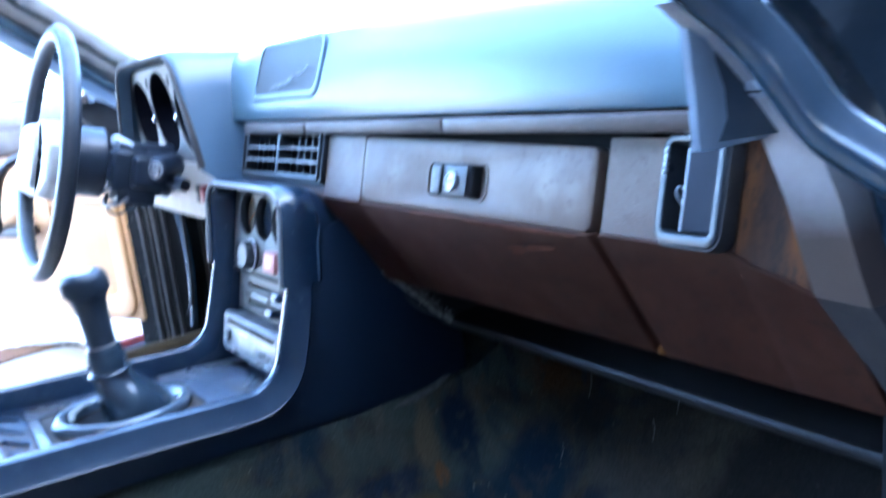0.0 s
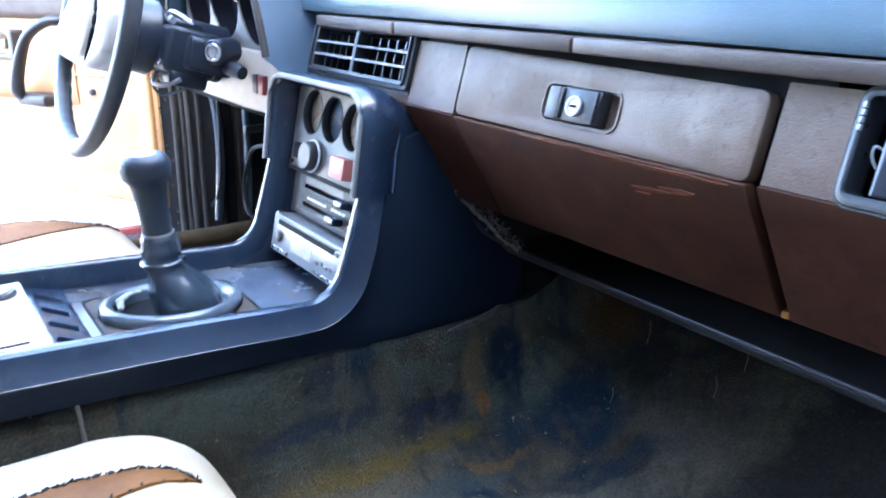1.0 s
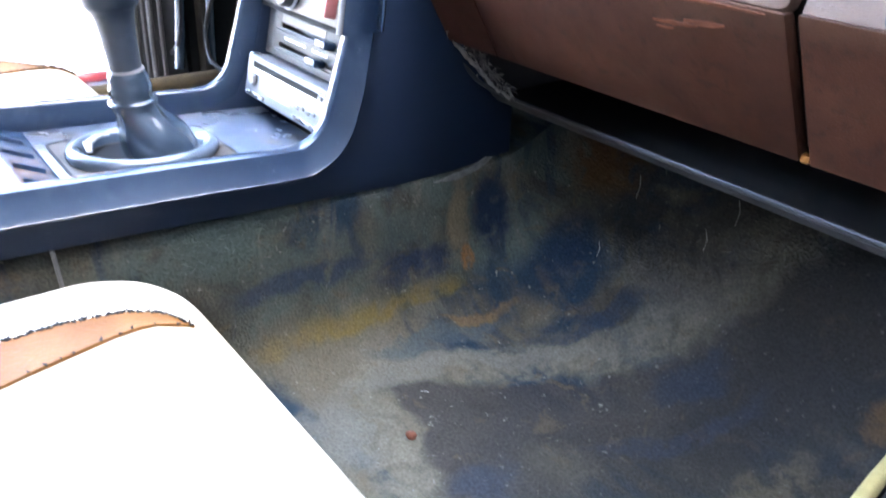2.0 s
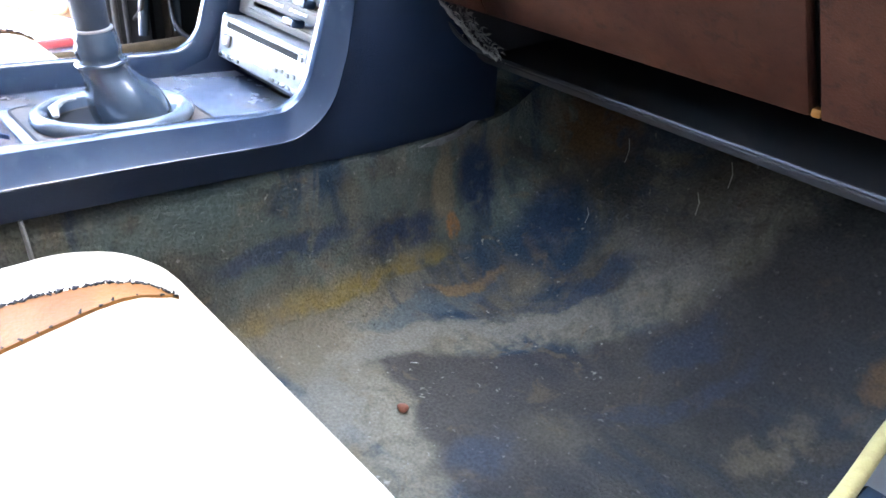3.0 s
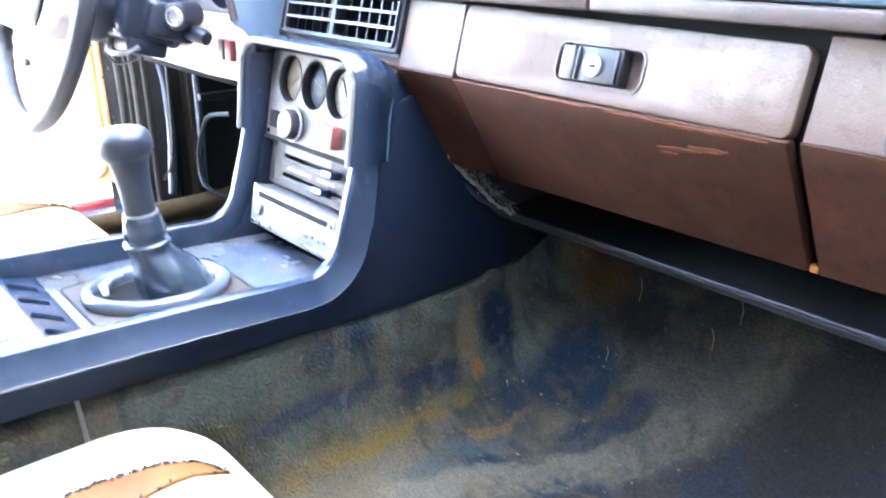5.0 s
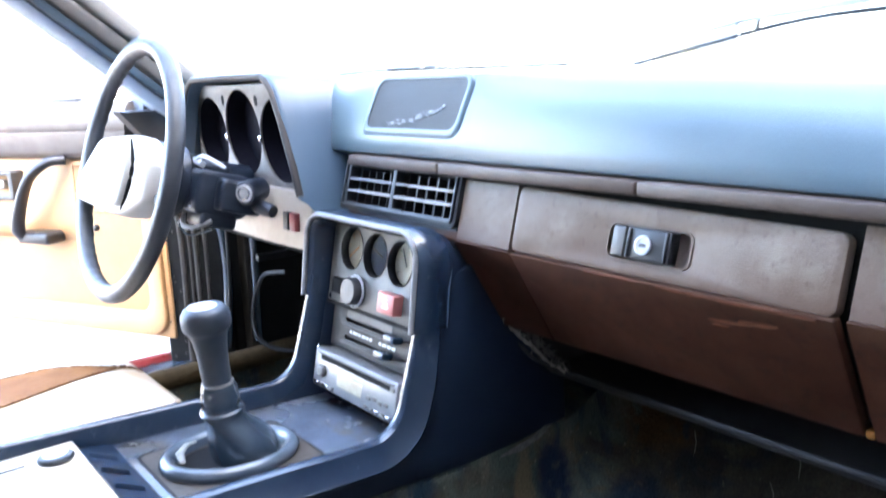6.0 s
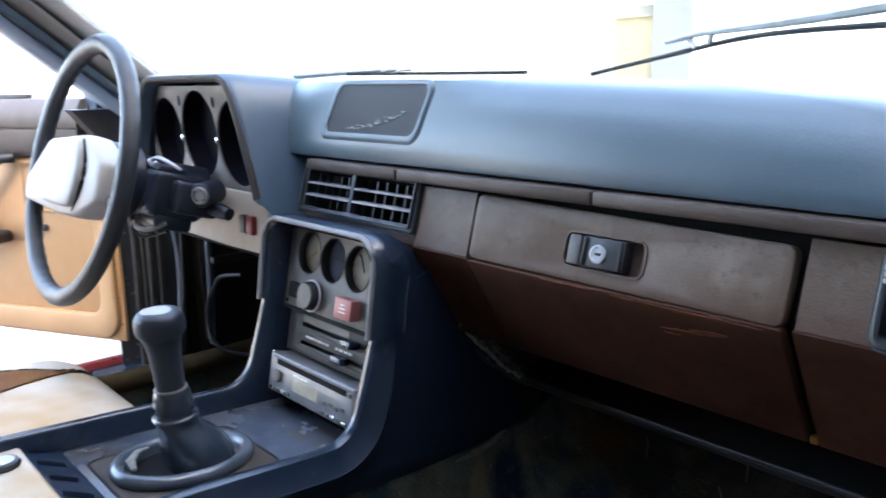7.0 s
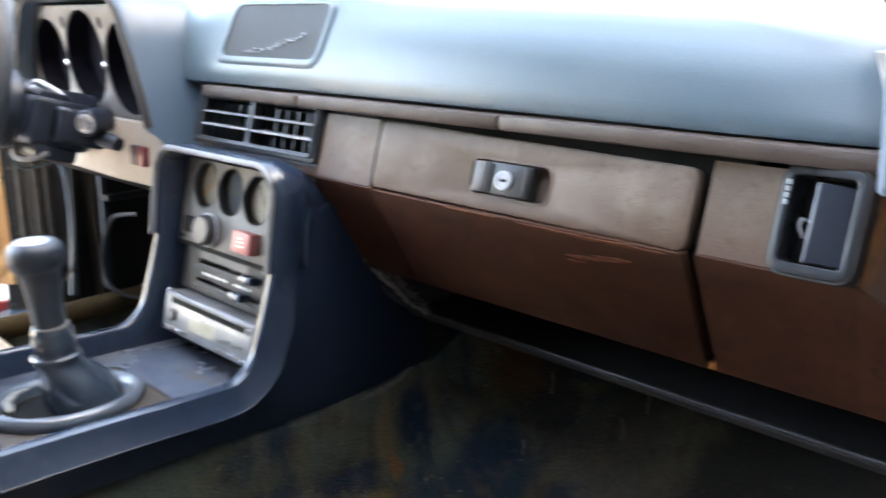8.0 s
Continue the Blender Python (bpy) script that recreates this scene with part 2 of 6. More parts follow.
headliner = material("headliner", (0.35, 0.31, 0.26), (0.3, 0.27, 0.23), 0.9, bump=0.3)
concrete = material("pale_concrete", (0.21, 0.205, 0.195), (0.17, 0.165, 0.155), 0.9, scale=1.2, bump=0.4, grain=60)
# raised base colour: the sky's light on the corner cover is painted in
lit_trim = material("lit_corner_plastic", (0.19, 0.225, 0.27), (0.26, 0.295, 0.34), 0.3, bump=0.1, scale=22, spec=0.8)
wood_mat = material("mat_board", (0.066, 0.054, 0.043), (0.040, 0.033, 0.028), 0.8, bump=0.4)
building_grey = material("grey_render", (0.095, 0.110, 0.118), (0.085, 0.098, 0.106), 0.9, scale=0.4)
building_yellow = material("yellow_render", (0.17, 0.155, 0.10), (0.155, 0.14, 0.09), 0.9, scale=0.4)


def carpet_material():
    """Short worn pile: blue-grey and brown blotches, faded paths and a yellow glue stain by the tunnel."""
    m = bpy.data.materials.new("worn_carpet")
    m.use_nodes = True
    n, l = m.node_tree.nodes, m.node_tree.links
    b = n["Principled BSDF"]
    b.inputs["Roughness"].default_value = 0.95
    b.inputs["Specular IOR Level"].default_value = 0.06
    co = n.new("ShaderNodeTexCoord")

    def nz(s, detail=4.0, dist=0.0, offset=(0, 0, 0)):
        mp = n.new("ShaderNodeMapping")
        mp.inputs["Location"].default_value = offset
        l.new(co.outputs["Object"], mp.inputs[0])
        t = n.new("ShaderNodeTexNoise")
        t.inputs["Scale"].default_value, t.inputs["Detail"].default_value, t.inputs["Distortion"].default_value = s, detail, dist
        l.new(mp.outputs[0], t.inputs["Vector"])
        return t.outputs["Fac"]

    def rng(src, lo, hi):
        r = n.new("ShaderNodeMapRange")
        r.interpolation_type = "SMOOTHSTEP"
        r.inputs["From Min"].default_value, r.inputs["From Max"].default_value = lo, hi
        l.new(src, r.inputs["Value"])
        return r.outputs[0]

    def mixc(fac, a, c):
        x = n.new("ShaderNodeMix")
        x.data_type = "RGBA"
        l.new(fac, x.inputs["Factor"])
        for sock, v in ((x.inputs["A"], a), (x.inputs["B"], c)):
            if isinstance(v, tuple):
                sock.default_value = (*v, 1)
            else:
                l.new(v, sock)
        return x.outputs["Result"]

    def math_node(op, a, c):
        x = n.new("ShaderNodeMath")
        x.operation = op
        for k, v in enumerate((a, c)):
            if isinstance(v, float):
                x.inputs[k].default_value = v
            else:
                l.new(v, x.inputs[k])
        return x.outputs[0]

    sep = n.new("ShaderNodeSeparateXYZ")
    l.new(co.outputs["Object"], sep.inputs[0])

    def slope(cx, x0, cy, y0):
        return math_node("ADD", math_node("MULTIPLY", math_node("SUBTRACT", sep.outputs["X"], x0), cx), math_node("MULTIPLY", math_node("SUBTRACT", sep.outputs["Y"], y0), cy))

    warp = n.new("ShaderNodeTexNoise")
    warp.inputs["Scale"].default_value, warp.inputs["Detail"].default_value, warp.inputs["Roughness"].default_value = 10.0, 8.0, 0.62
    l.new(co.outputs["Object"], warp.inputs["Vector"])

    def stain(centre, size, turn=0.0, ragged=0.11, core=0.45, amount=1.0, speckle=0.0):
        """How much of a soft ragged-edged stain lies at a point: an ellipsoid turned about z."""
        off = n.new("ShaderNodeVectorMath")
        off.operation = "MULTIPLY_ADD"
        off.inputs[1].default_value = (ragged,) * 3
        l.new(warp.outputs["Color"], off.inputs[0])
        l.new(co.outputs["Object"], off.inputs[2])
        mp = n.new("ShaderNodeMapping")
        mp.vector_type = "TEXTURE"
        mp.inputs["Location"].default_value = tuple(c + ragged * 0.5 for c in centre)
        mp.inputs["Rotation"].default_value, mp.inputs["Scale"].default_value = (0, 0, radians(turn)), size
        l.new(off.outputs[0], mp.inputs[0])
        far = n.new("ShaderNodeVectorMath")
        far.operation = "LENGTH"
        l.new(mp.outputs[0], far.inputs[0])
        fac = math_node("MULTIPLY", math_node("SUBTRACT", 1.0, rng(far.outputs["Value"], core, 1.0)), amount)
        return math_node("MULTIPLY", fac, rng(nz(38, 6, 0.6, centre), 0.5 - speckle, 0.5)) if speckle else fac

    col = mixc(rng(nz(8, 7, 0.5), 0.36, 0.64), (0.045, 0.042, 0.034), (0.100, 0.088, 0.062))
    col = mixc(rng(nz(6, 6, 0.6, (3, 1, 0)), 0.50, 0.64), col, (0.017, 0.032, 0.048))
    # greenish grey fade on the tunnel's flank, blue dye left in streaks
    flank = math_node("MULTIPLY", rng(sep.outputs["Z"], 0.06, 0.12), math_node("SUBTRACT", 1.0, rng(sep.outputs["X"], 0.15, 0.19)))
    col = mixc(math_node("MULTIPLY", flank, rng(nz(9, 6, 0.8, (1, 8, 3)), 0.40, 0.62)), col, (0.074, 0.088, 0.074))
    sweep = n.new("ShaderNodeMapping")
    sweep.inputs["Rotation"].default_value, sweep.inputs["Scale"].default_value = (0, 0, 0.45), (1.0, 3.2, 1.0)
    l.new(co.outputs["Object"], sweep.inputs[0])
    brush = n.new("ShaderNodeTexNoise")
    brush.inputs["Scale"].default_value, brush.inputs["Detail"].default_value, brush.inputs["Distortion"].default_value = 6.5, 6.0, 0.7
    l.new(sweep.outputs[0], brush.inputs["Vector"])
    col = mixc(math_node("MULTIPLY", rng(brush.outputs["Fac"], 0.52, 0.68), 0.7), col, (0.108, 0.100, 0.076))
    col = mixc(math_node("MULTIPLY", math_node("SUBTRACT", 1.0, rng(brush.outputs["Fac"], 0.33, 0.46)), 0.75), col, (0.017, 0.031, 0.047))
    col = mixc(rng(nz(10, 6, 0.6, (7, 4, 2)), 0.62, 0.76), col, (0.086, 0.062, 0.034))
    # worn heel patch, darker, with a faded border on its rear and inner sides
    edge = math_node("MINIMUM", slope(0.78, 0.245, -0.625, -0.035), slope(0.287, 0.26, 0.958, -0.089))
    edge = math_node("ADD", edge, math_node("MULTIPLY", math_node("SUBTRACT", nz(16, 5, 0.4, (2, 6, 1)), 0.5), 0.06))
    heel = math_node("MULTIPLY", rng(edge, -0.004, 0.012), math_node("SUBTRACT", 1.0, rng(edge, 0.08, 0.17)))
    fade = math_node("MULTIPLY", rng(edge, -0.075, -0.03), math_node("SUBTRACT", 1.0, rng(edge, -0.012, 0.004)))
    fade = math_node("MULTIPLY", fade, rng(sep.outputs["X"], 0.15, 0.19))
    col = mixc(math_node("MULTIPLY", heel, 0.85), col, (0.034, 0.031, 0.029))
    col = mixc(math_node("MULTIPLY", fade, rng(nz(26, 8, 1.2, (4, 4, 4)), 0.36, 0.66)), col, (0.130, 0.118, 0.086))
    col = mixc(rng(nz(120, 4, 0.2, (2, 2, 2)), 0.65, 0.77), col, (0.19, 0.18, 0.15))
    col = mixc(math_node("MULTIPLY", rng(nz(36, 5, 0.8, (8, 3, 1)), 0.56, 0.70), 0.5), col, (0.095, 0.070, 0.040))
    # darker towards the sill: shade by the door put into the carpet's colour
    shade_wander = math_node("MULTIPLY", math_node("SUBTRACT", nz(7, 6, 0.6, (9, 2, 5)), 0.5), 0.25)
    sill_shade = rng(math_node("ADD", sep.outputs["X"], shade_wander), 0.35, 0.54)
    dirt = math_node("MULTIPLY", sill_shade, 0.72)
    col = mixc(dirt, col, (0.021, 0.020, 0.018))
    # faded sweep in front of the heel patch, dye left in patches, rust from the bulkhead
    for centre, size, turn, tint, amount in (((0.222, -0.055, 0.05), (0.030, 0.105, 0.3), -6, (0.125, 0.120, 0.096), 0.75), ((0.276, 0.075, 0.05), (0.028, 0.110, 0.3), -38, (0.128, 0.122, 0.096), 0.8),
                                             ((0.355, 0.160, 0.09), (0.026, 0.075, 0.3), -46, (0.105, 0.100, 0.080), 0.6), ((0.272, -0.160, 0.05), (0.070, 0.060, 0.3), 0, (0.122, 0.118, 0.098), 0.7),
                                             ((0.370, 0.250, 0.14), (0.095, 0.080, 0.10), 0, (0.078, 0.072, 0.062), 0.7), ((0.197, 0.020, 0.05), (0.020, 0.120, 0.3), -8, (0.055, 0.072, 0.076), 0.7),
                                             ((0.185, 0.085, 0.06), (0.014, 0.055, 0.3), -20, (0.150, 0.092, 0.036), 0.6), ((0.435, 0.158, 0.09), (0.026, 0.050, 0.3), -60, (0.022, 0.030, 0.043), 0.55),
                                             ((0.300, 0.150, 0.08), (0.016, 0.090, 0.3), -42, (0.022, 0.034, 0.052), 0.7), ((0.400, -0.090, 0.05), (0.035, 0.050, 0.3), -30, (0.026, 0.036, 0.052), 0.5),
                                             ((0.470, 0.100, 0.06), (0.018, 0.120, 0.3), -30, (0.026, 0.032, 0.044), 0.5), ((0.570, 0.120, 0.08), (0.030, 0.060, 0.3), -30, (0.095, 0.074, 0.043), 0.5),
                                             ((0.615, 0.200, 0.10), (0.020, 0.040, 0.3), 0, (0.110, 0.060, 0.022), 0.5), ((0.190, 0.300, 0.24), (0.075, 0.140, 0.075), 0, (0.080, 0.042, 0.016), 0.8),
                                             ((0.215, 0.190, 0.15), (0.050, 0.060, 0.08), 0, (0.014, 0.024, 0.042), 0.7), ((0.270, 0.260, 0.20), (0.050, 0.060, 0.06), 0, (0.030, 0.028, 0.026), 0.7)):
        col = mixc(stain(centre, size, turn, amount=amount, speckle=0.22), col, tint)
    # tunnel flank: greenish fade at the rear, blue streaks, a beige run and an orange spot
    for centre, size, tint, amount in (((0.130, -0.240, 0.215), (0.06, 0.110, 0.045), (0.072, 0.090, 0.078), 0.8), ((0.135, -0.120, 0.145), (0.05, 0.130, 0.022), (0.022, 0.038, 0.066), 0.7),
                                       ((0.132, 0.010, 0.170), (0.05, 0.070, 0.040), (0.070, 0.080, 0.068), 0.7), ((0.135, 0.030, 0.120), (0.05, 0.080, 0.022), (0.020, 0.032, 0.060), 0.8),
                                       ((0.135, 0.095, 0.165), (0.05, 0.026, 0.075), (0.150, 0.120, 0.074), 0.95), ((0.135, 0.145, 0.165), (0.05, 0.034, 0.070), (0.012, 0.022, 0.048), 0.9),
                                       ((0.135, 0.106, 0.108), (0.05, 0.011, 0.020), (0.240, 0.100, 0.024), 0.75)):
        col = mixc(stain(centre, size, 0.0, 0.06, amount=amount, speckle=0.25), col, tint)
    # yellow stain along the tunnel's foot
    wob = math_node("MULTIPLY", math_node("SUBTRACT", nz(22, 5), 0.5), 0.03)
    dx = math_node("ABSOLUTE", math_node("ADD", math_node("SUBTRACT", sep.outputs["X"], 0.142), wob), 0.0)
    band = math_node("SUBTRACT", 1.0, rng(dx, 0.001, 0.0075))
    along = math_node("MULTIPLY", rng(sep.outputs["Y"], -0.26, -0.12), math_node("SUBTRACT", 1.0, rng(sep.outputs["Y"], 0.06, 0.12)))
    low = math_node("SUBTRACT", 1.0, rng(sep.outputs["Z"], 0.075, 0.11))
    fac = math_node("MULTIPLY", math_node("MULTIPLY", band, along), math_node("MULTIPLY", low, rng(nz(25, 3), 0.3, 0.6)))
    col = mixc(math_node("MULTIPLY", fac, 0.85), col, (0.140, 0.102, 0.026))
    fine = nz(330, 4)
    col2 = n.new("ShaderNodeMix")
    col2.data_type, col2.blend_type = "RGBA", "MULTIPLY"
    col2.inputs["Factor"].default_value = 0.42
    l.new(col, col2.inputs["A"])
    g = n.new("ShaderNodeMapRange")
    g.inputs["From Min"].default_value, g.inputs["From Max"].default_value, g.inputs["To Min"].default_value, g.inputs["To Max"].default_value = 0.3, 0.7, 0.45, 1.55
    l.new(fine, g.inputs["Value"])
    l.new(g.outputs[0], col2.inputs["B"])
    l.new(col2.outputs["Result"], b.inputs["Base Color"])
    bp = n.new("ShaderNodeBump")
    bp.inputs["Strength"].default_value, bp.inputs["Distance"].default_value = 0.7, 0.004
    h = math_node("ADD", fine, math_node("MULTIPLY", nz(60, 4), 1.2))
    l.new(h, bp.inputs["Height"])
    l.new(bp.outputs[0], b.inputs["Normal"])
    return m


carpet = carpet_material()


def glass_material(name, tint, gloss, share=0.06):
    m = bpy.data.materials.new(name)
    m.use_nodes = True
    n, l = m.node_tree.nodes, m.node_tree.links
    n.remove(n["Principled BSDF"])
    t, g, x = n.new("ShaderNodeBsdfTransparent"), n.new("ShaderNodeBsdfGlossy"), n.new("ShaderNodeMixShader")
    t.inputs[0].default_value, g.inputs["Roughness"].default_value = (*tint, 1), gloss
    x.inputs[0].default_value = share
    l.new(t.outputs[0], x.inputs[1])
    l.new(g.outputs[0], x.inputs[2])
    l.new(x.outputs[0], n["Material Output"].inputs[0])
    return m


screen_glass = glass_material("windscreen_glass", (0.93, 0.96, 0.95), 0.03)
dial_glass = glass_material("dial_glass", (0.95, 0.95, 0.95), 0.02, 0.004)


# ---- mesh helpers ----
def V(*a):
    return Vector(a)


def box(bm, x0, x1, y0, y1, z0, z1, bev=0.0, seg=2, m=None):
    geo = bmesh.ops.create_cube(bm, size=1.0)["verts"]
    mat = Matrix.LocRotScale(((x0 + x1) / 2, (y0 + y1) / 2, (z0 + z1) / 2), None, (abs(x1 - x0), abs(y1 - y0), abs(z1 - z0)))
    bmesh.ops.transform(bm, matrix=mat, verts=geo)
    if bev:
        edges = list({e for v in geo for e in v.link_edges})
        out = bmesh.ops.bevel(bm, geom=edges, offset=bev, segments=seg, profile=0.5, affect="EDGES")
        geo = list({v for f in out["faces"] for v in f.verts} | {v for v in geo if v.is_valid})
    if m:
        bmesh.ops.transform(bm, matrix=m, verts=geo)
    return bm


def loft(bm, rings, closed=True, caps=True):
    rows = [[bm.verts.new(p) for p in r] for r in rings]
    k = len(rows[0])
    for a, b in zip(rows, rows[1:]):
        for i in range(k if closed else k - 1):
            j = (i + 1) % k
            bm.faces.new((a[i], a[j], b[j], b[i]))
    if caps and closed:
        bm.faces.new(list(reversed(rows[0])))
        bm.faces.new(rows[-1])
    bmesh.ops.recalc_face_normals(bm, faces=bm.faces[:])
    return bm


def tube(bm, pts, r, seg=8, squash=1.0):
    """A tube along points; r a radius or one for each point."""
    pts = [Vector(p) for p in pts]
    rings = []
    for i, p in enumerate(pts):
        d = (pts[min(i + 1, len(pts) - 1)] - pts[max(i - 1, 0)]).normalized()
        a = d.cross(Vector((0.03, 0.05, 1))).normalized() if abs(d.z) < 0.95 else d.cross(Vector((0, 1, 0))).normalized()
        b = d.cross(a)
        rr = r[i] if isinstance(r, (list, tuple)) else r
        rings.append([p + (a * math.cos(2 * math.pi * k / seg) + b * squash * math.sin(2 * math.pi * k / seg)) * rr for k in range(seg)])
    return loft(bm, rings)


def lathe(bm, profile, m, seg=24):
    """Turns (radius, height) pairs round z, then poses them by m."""
    return loft(bm, [[m @ V(max(r, 1e-4) * math.cos(2 * math.pi * k / seg), max(r, 1e-4) * math.sin(2 * math.pi * k / seg), h) for k in range(seg)] for r, h in profile])


def prism_x(bm, yz, x0, x1, bev=0.0, seg=2):
    a = [bm.verts.new((x0, y, z)) for y, z in yz]
    b = [bm.verts.new((x1, y, z)) for y, z in yz]
    k = len(yz)
    fs = [bm.faces.new(a), bm.faces.new(list(reversed(b)))]
    for i in range(k):
        fs.append(bm.faces.new((a[i], b[i], b[(i + 1) % k], a[(i + 1) % k])))
    bmesh.ops.recalc_face_normals(bm, faces=fs)
    if bev:
        bmesh.ops.bevel(bm, geom=list({e for f in fs for e in f.edges}), offset=bev, segments=seg, profile=0.5, affect="EDGES")
    return bm


def rounded(u0, u1, v0, v1, r, n=4):
    """A rounded rectangle as 2D points."""
    out = []
    for cu, cv, a0 in ((u1 - r, v0 + r, -90), (u1 - r, v1 - r, 0), (u0 + r, v1 - r, 90), (u0 + r, v0 + r, 180)):
        for i in range(n + 1):
            a = radians(a0 + 90 * i / n)
            out.append((cu + r * math.cos(a), cv + r * math.sin(a)))
    return out


def circle(cu, cv, ru, rv=None, n=28):
    rv = rv or ru
    return [(cu + ru * math.cos(2 * math.pi * i / n), cv + rv * math.sin(2 * math.pi * i / n)) for i in range(n)]


def plate(bm, outer, holes, m, depth, bev=0.0):
    """A flat plate with through holes: u, v in the plane of m, its back depth below along -w."""
    loops = []
    for pts in [outer, *holes]:
        vs = [bm.verts.new(m @ V(u, v, 0)) for u, v in pts]
        loops.append([bm.edges.new((vs[i], vs[(i + 1) % len(vs)])) for i in range(len(vs))])
    top = [g for g in bmesh.ops.triangle_fill(bm, edges=[e for lp in loops for e in lp], use_beauty=True)["geom"] if isinstance(g, bmesh.types.BMFace)]
    out = bmesh.ops.extrude_face_region(bm, geom=top, use_keep_orig=True)["geom"]
    low = [g for g in out if isinstance(g, bmesh.types.BMVert)]
    shift = m.to_3x3() @ V(0, 0, -depth)
    bmesh.ops.translate(bm, verts=low, vec=shift)
    bmesh.ops.recalc_face_normals(bm, faces=bm.faces[:])
    if bev:
        rim = [e for lp in loops for e in lp if e.is_valid]
        bmesh.ops.bevel(bm, geom=rim, offset=bev, segments=2, profile=0.5, affect="EDGES")
    return bm


def plane_at(origin, u, v):
    """The pose whose x is u, whose y is v and whose z is their normal."""
    u, v = Vector(u).normalized(), Vector(v).normalized()
    w = u.cross(v).normalized()
    v = w.cross(u)
    return Matrix(((u.x, v.x, w.x, origin[0]), (u.y, v.y, w.y, origin[1]), (u.z, v.z, w.z, origin[2]), (0, 0, 0, 1)))


def bm_new():
    return bmesh.new()


def mesh_of(name, bm, mat, sharp=38):
    me = bpy.data.meshes.new(name)
    bm.to_mesh(me)
    bm.free()
    me.materials.append(mat)
    for p in me.polygons:
        p.use_smooth = True
    me.set_sharp_from_angle(angle=radians(sharp))
    return me


def thing(name, base, label, category, group="", kind=""):
    ob = new(name)
    ob.location = base
    ob.empty_display_size = 0.05
    return tagged(ob, label, category, group, kind)


def part(name, bm, mat, parent, label="", sharp=38):
    ob = new(name, mesh_of(name, bm, mat, sharp))
    ob.parent = parent
    if parent.type == "EMPTY":
        ob.matrix_parent_inverse = Matrix.Translation(-parent.location)
    return tagged(ob, label)


def solo(name, bm, mat, label="", category="", group="", kind="", sharp=38):
    return tagged(new(name, mesh_of(name, bm, mat, sharp)), label, category, group, kind)


def smooth_curve(pts, n=6):
    """Catmull-Rom through points."""
    pts = [Vector(p) for p in pts]
    out = []
    for i in range(len(pts) - 1):
        p0, p1, p2, p3 = pts[max(i - 1, 0)], pts[i], pts[i + 1], pts[min(i + 2, len(pts) - 1)]
        for k in range(n):
            t = k / n
            out.append(0.5 * ((2 * p1) + (p2 - p0) * t + (2 * p0 - 5 * p1 + 4 * p2 - p3) * t * t + (3 * p1 - p0 - 3 * p2 + p3) * t ** 3))
    return out + [pts[-1]]


# ---- setting: ground, car body shell ----
FLOOR_Z = 0.045


def floor_height(y):
    """Flat footwell that curves up into the toe board."""
    if y < 0.06:
        return FLOOR_Z
    k = min(y, 0.23) - 0.06
    return FLOOR_Z + 4.2 * k * k + (1.4 * (y - 0.23) if y > 0.23 else 0)


def build_floor():
    """Carpeted floor of both footwells with the tunnel between, one sheet."""
    half = [(0.0, 0.195), (0.06, 0.195), (0.105, 0.194), (0.122, 0.186), (0.126, 0.17), (0.127, 0.13), (0.129, 0.09), (0.134, 0.06), (0.145, 0.026), (0.16, 0.010), (0.18, 0.002)]
    half += [(0.18 + 0.44 * i / 26, 0.0) for i in range(1, 27)] + [(0.635, 0.006), (0.645, 0.025), (0.650, 0.05), (0.655, 0.085)]
    cross = [(-x, h, 1) for x, h in reversed(half[1:])] + [(x, h, 1) for x, h in half]
    ys = [-1.45 + 0.05 * i for i in range(21)] + [-0.44 + 0.018 * i for i in range(49)]
    bm = bm_new()
    rows = []
    for y in ys:
        fz = floor_height(y)
        row = []
        for x, h, _ in cross:
            if h > 0.18:
                z = max(FLOOR_Z + h, fz * 0.98)
            else:
                z = fz + h * max(0.0, 1 - max(0.0, fz - FLOOR_Z) / 0.25) if abs(x) < 0.3 else max(fz + min(h, 0.004), FLOOR_Z + h)
            z += 0.005 * noise.noise(V(x * 9, y * 9, 1.7)) + 0.0025 * noise.noise(V(x * 34, y * 30, 4.0))
            row.append(bm.verts.new((x, y, z)))
        rows.append(row)
    for a, b in zip(rows, rows[1:]):
        for i in range(len(a) - 1):
            bm.faces.new((a[i], a[i + 1], b[i + 1], b[i]))
    return solo("floor", bm, carpet, "worn blue-grey car carpet with yellow stains", "car carpet", kind="structure", sharp=80)


def build_ground():
    bm = bm_new()
    n = 24
    c = bm.verts.new((0, 0, -0.26))
    prev = None
    for r in (2, 6, 20, 80, 400, 3000):
        ring = [bm.verts.new((r * math.cos(2 * math.pi * i / n), r * math.sin(2 * math.pi * i / n), -0.26)) for i in range(n)]
        for i in range(n):
            j = (i + 1) % n
            bm.faces.new((ring[i], ring[j], prev[j], prev[i]) if prev else (c, ring[i], ring[j]))
        prev = ring
    bmesh.ops.recalc_face_normals(bm, faces=bm.faces[:])
    return solo("ground", bm, concrete, "sunlit pale concrete yard", "ground", kind="structure")


build_floor()
build_ground()

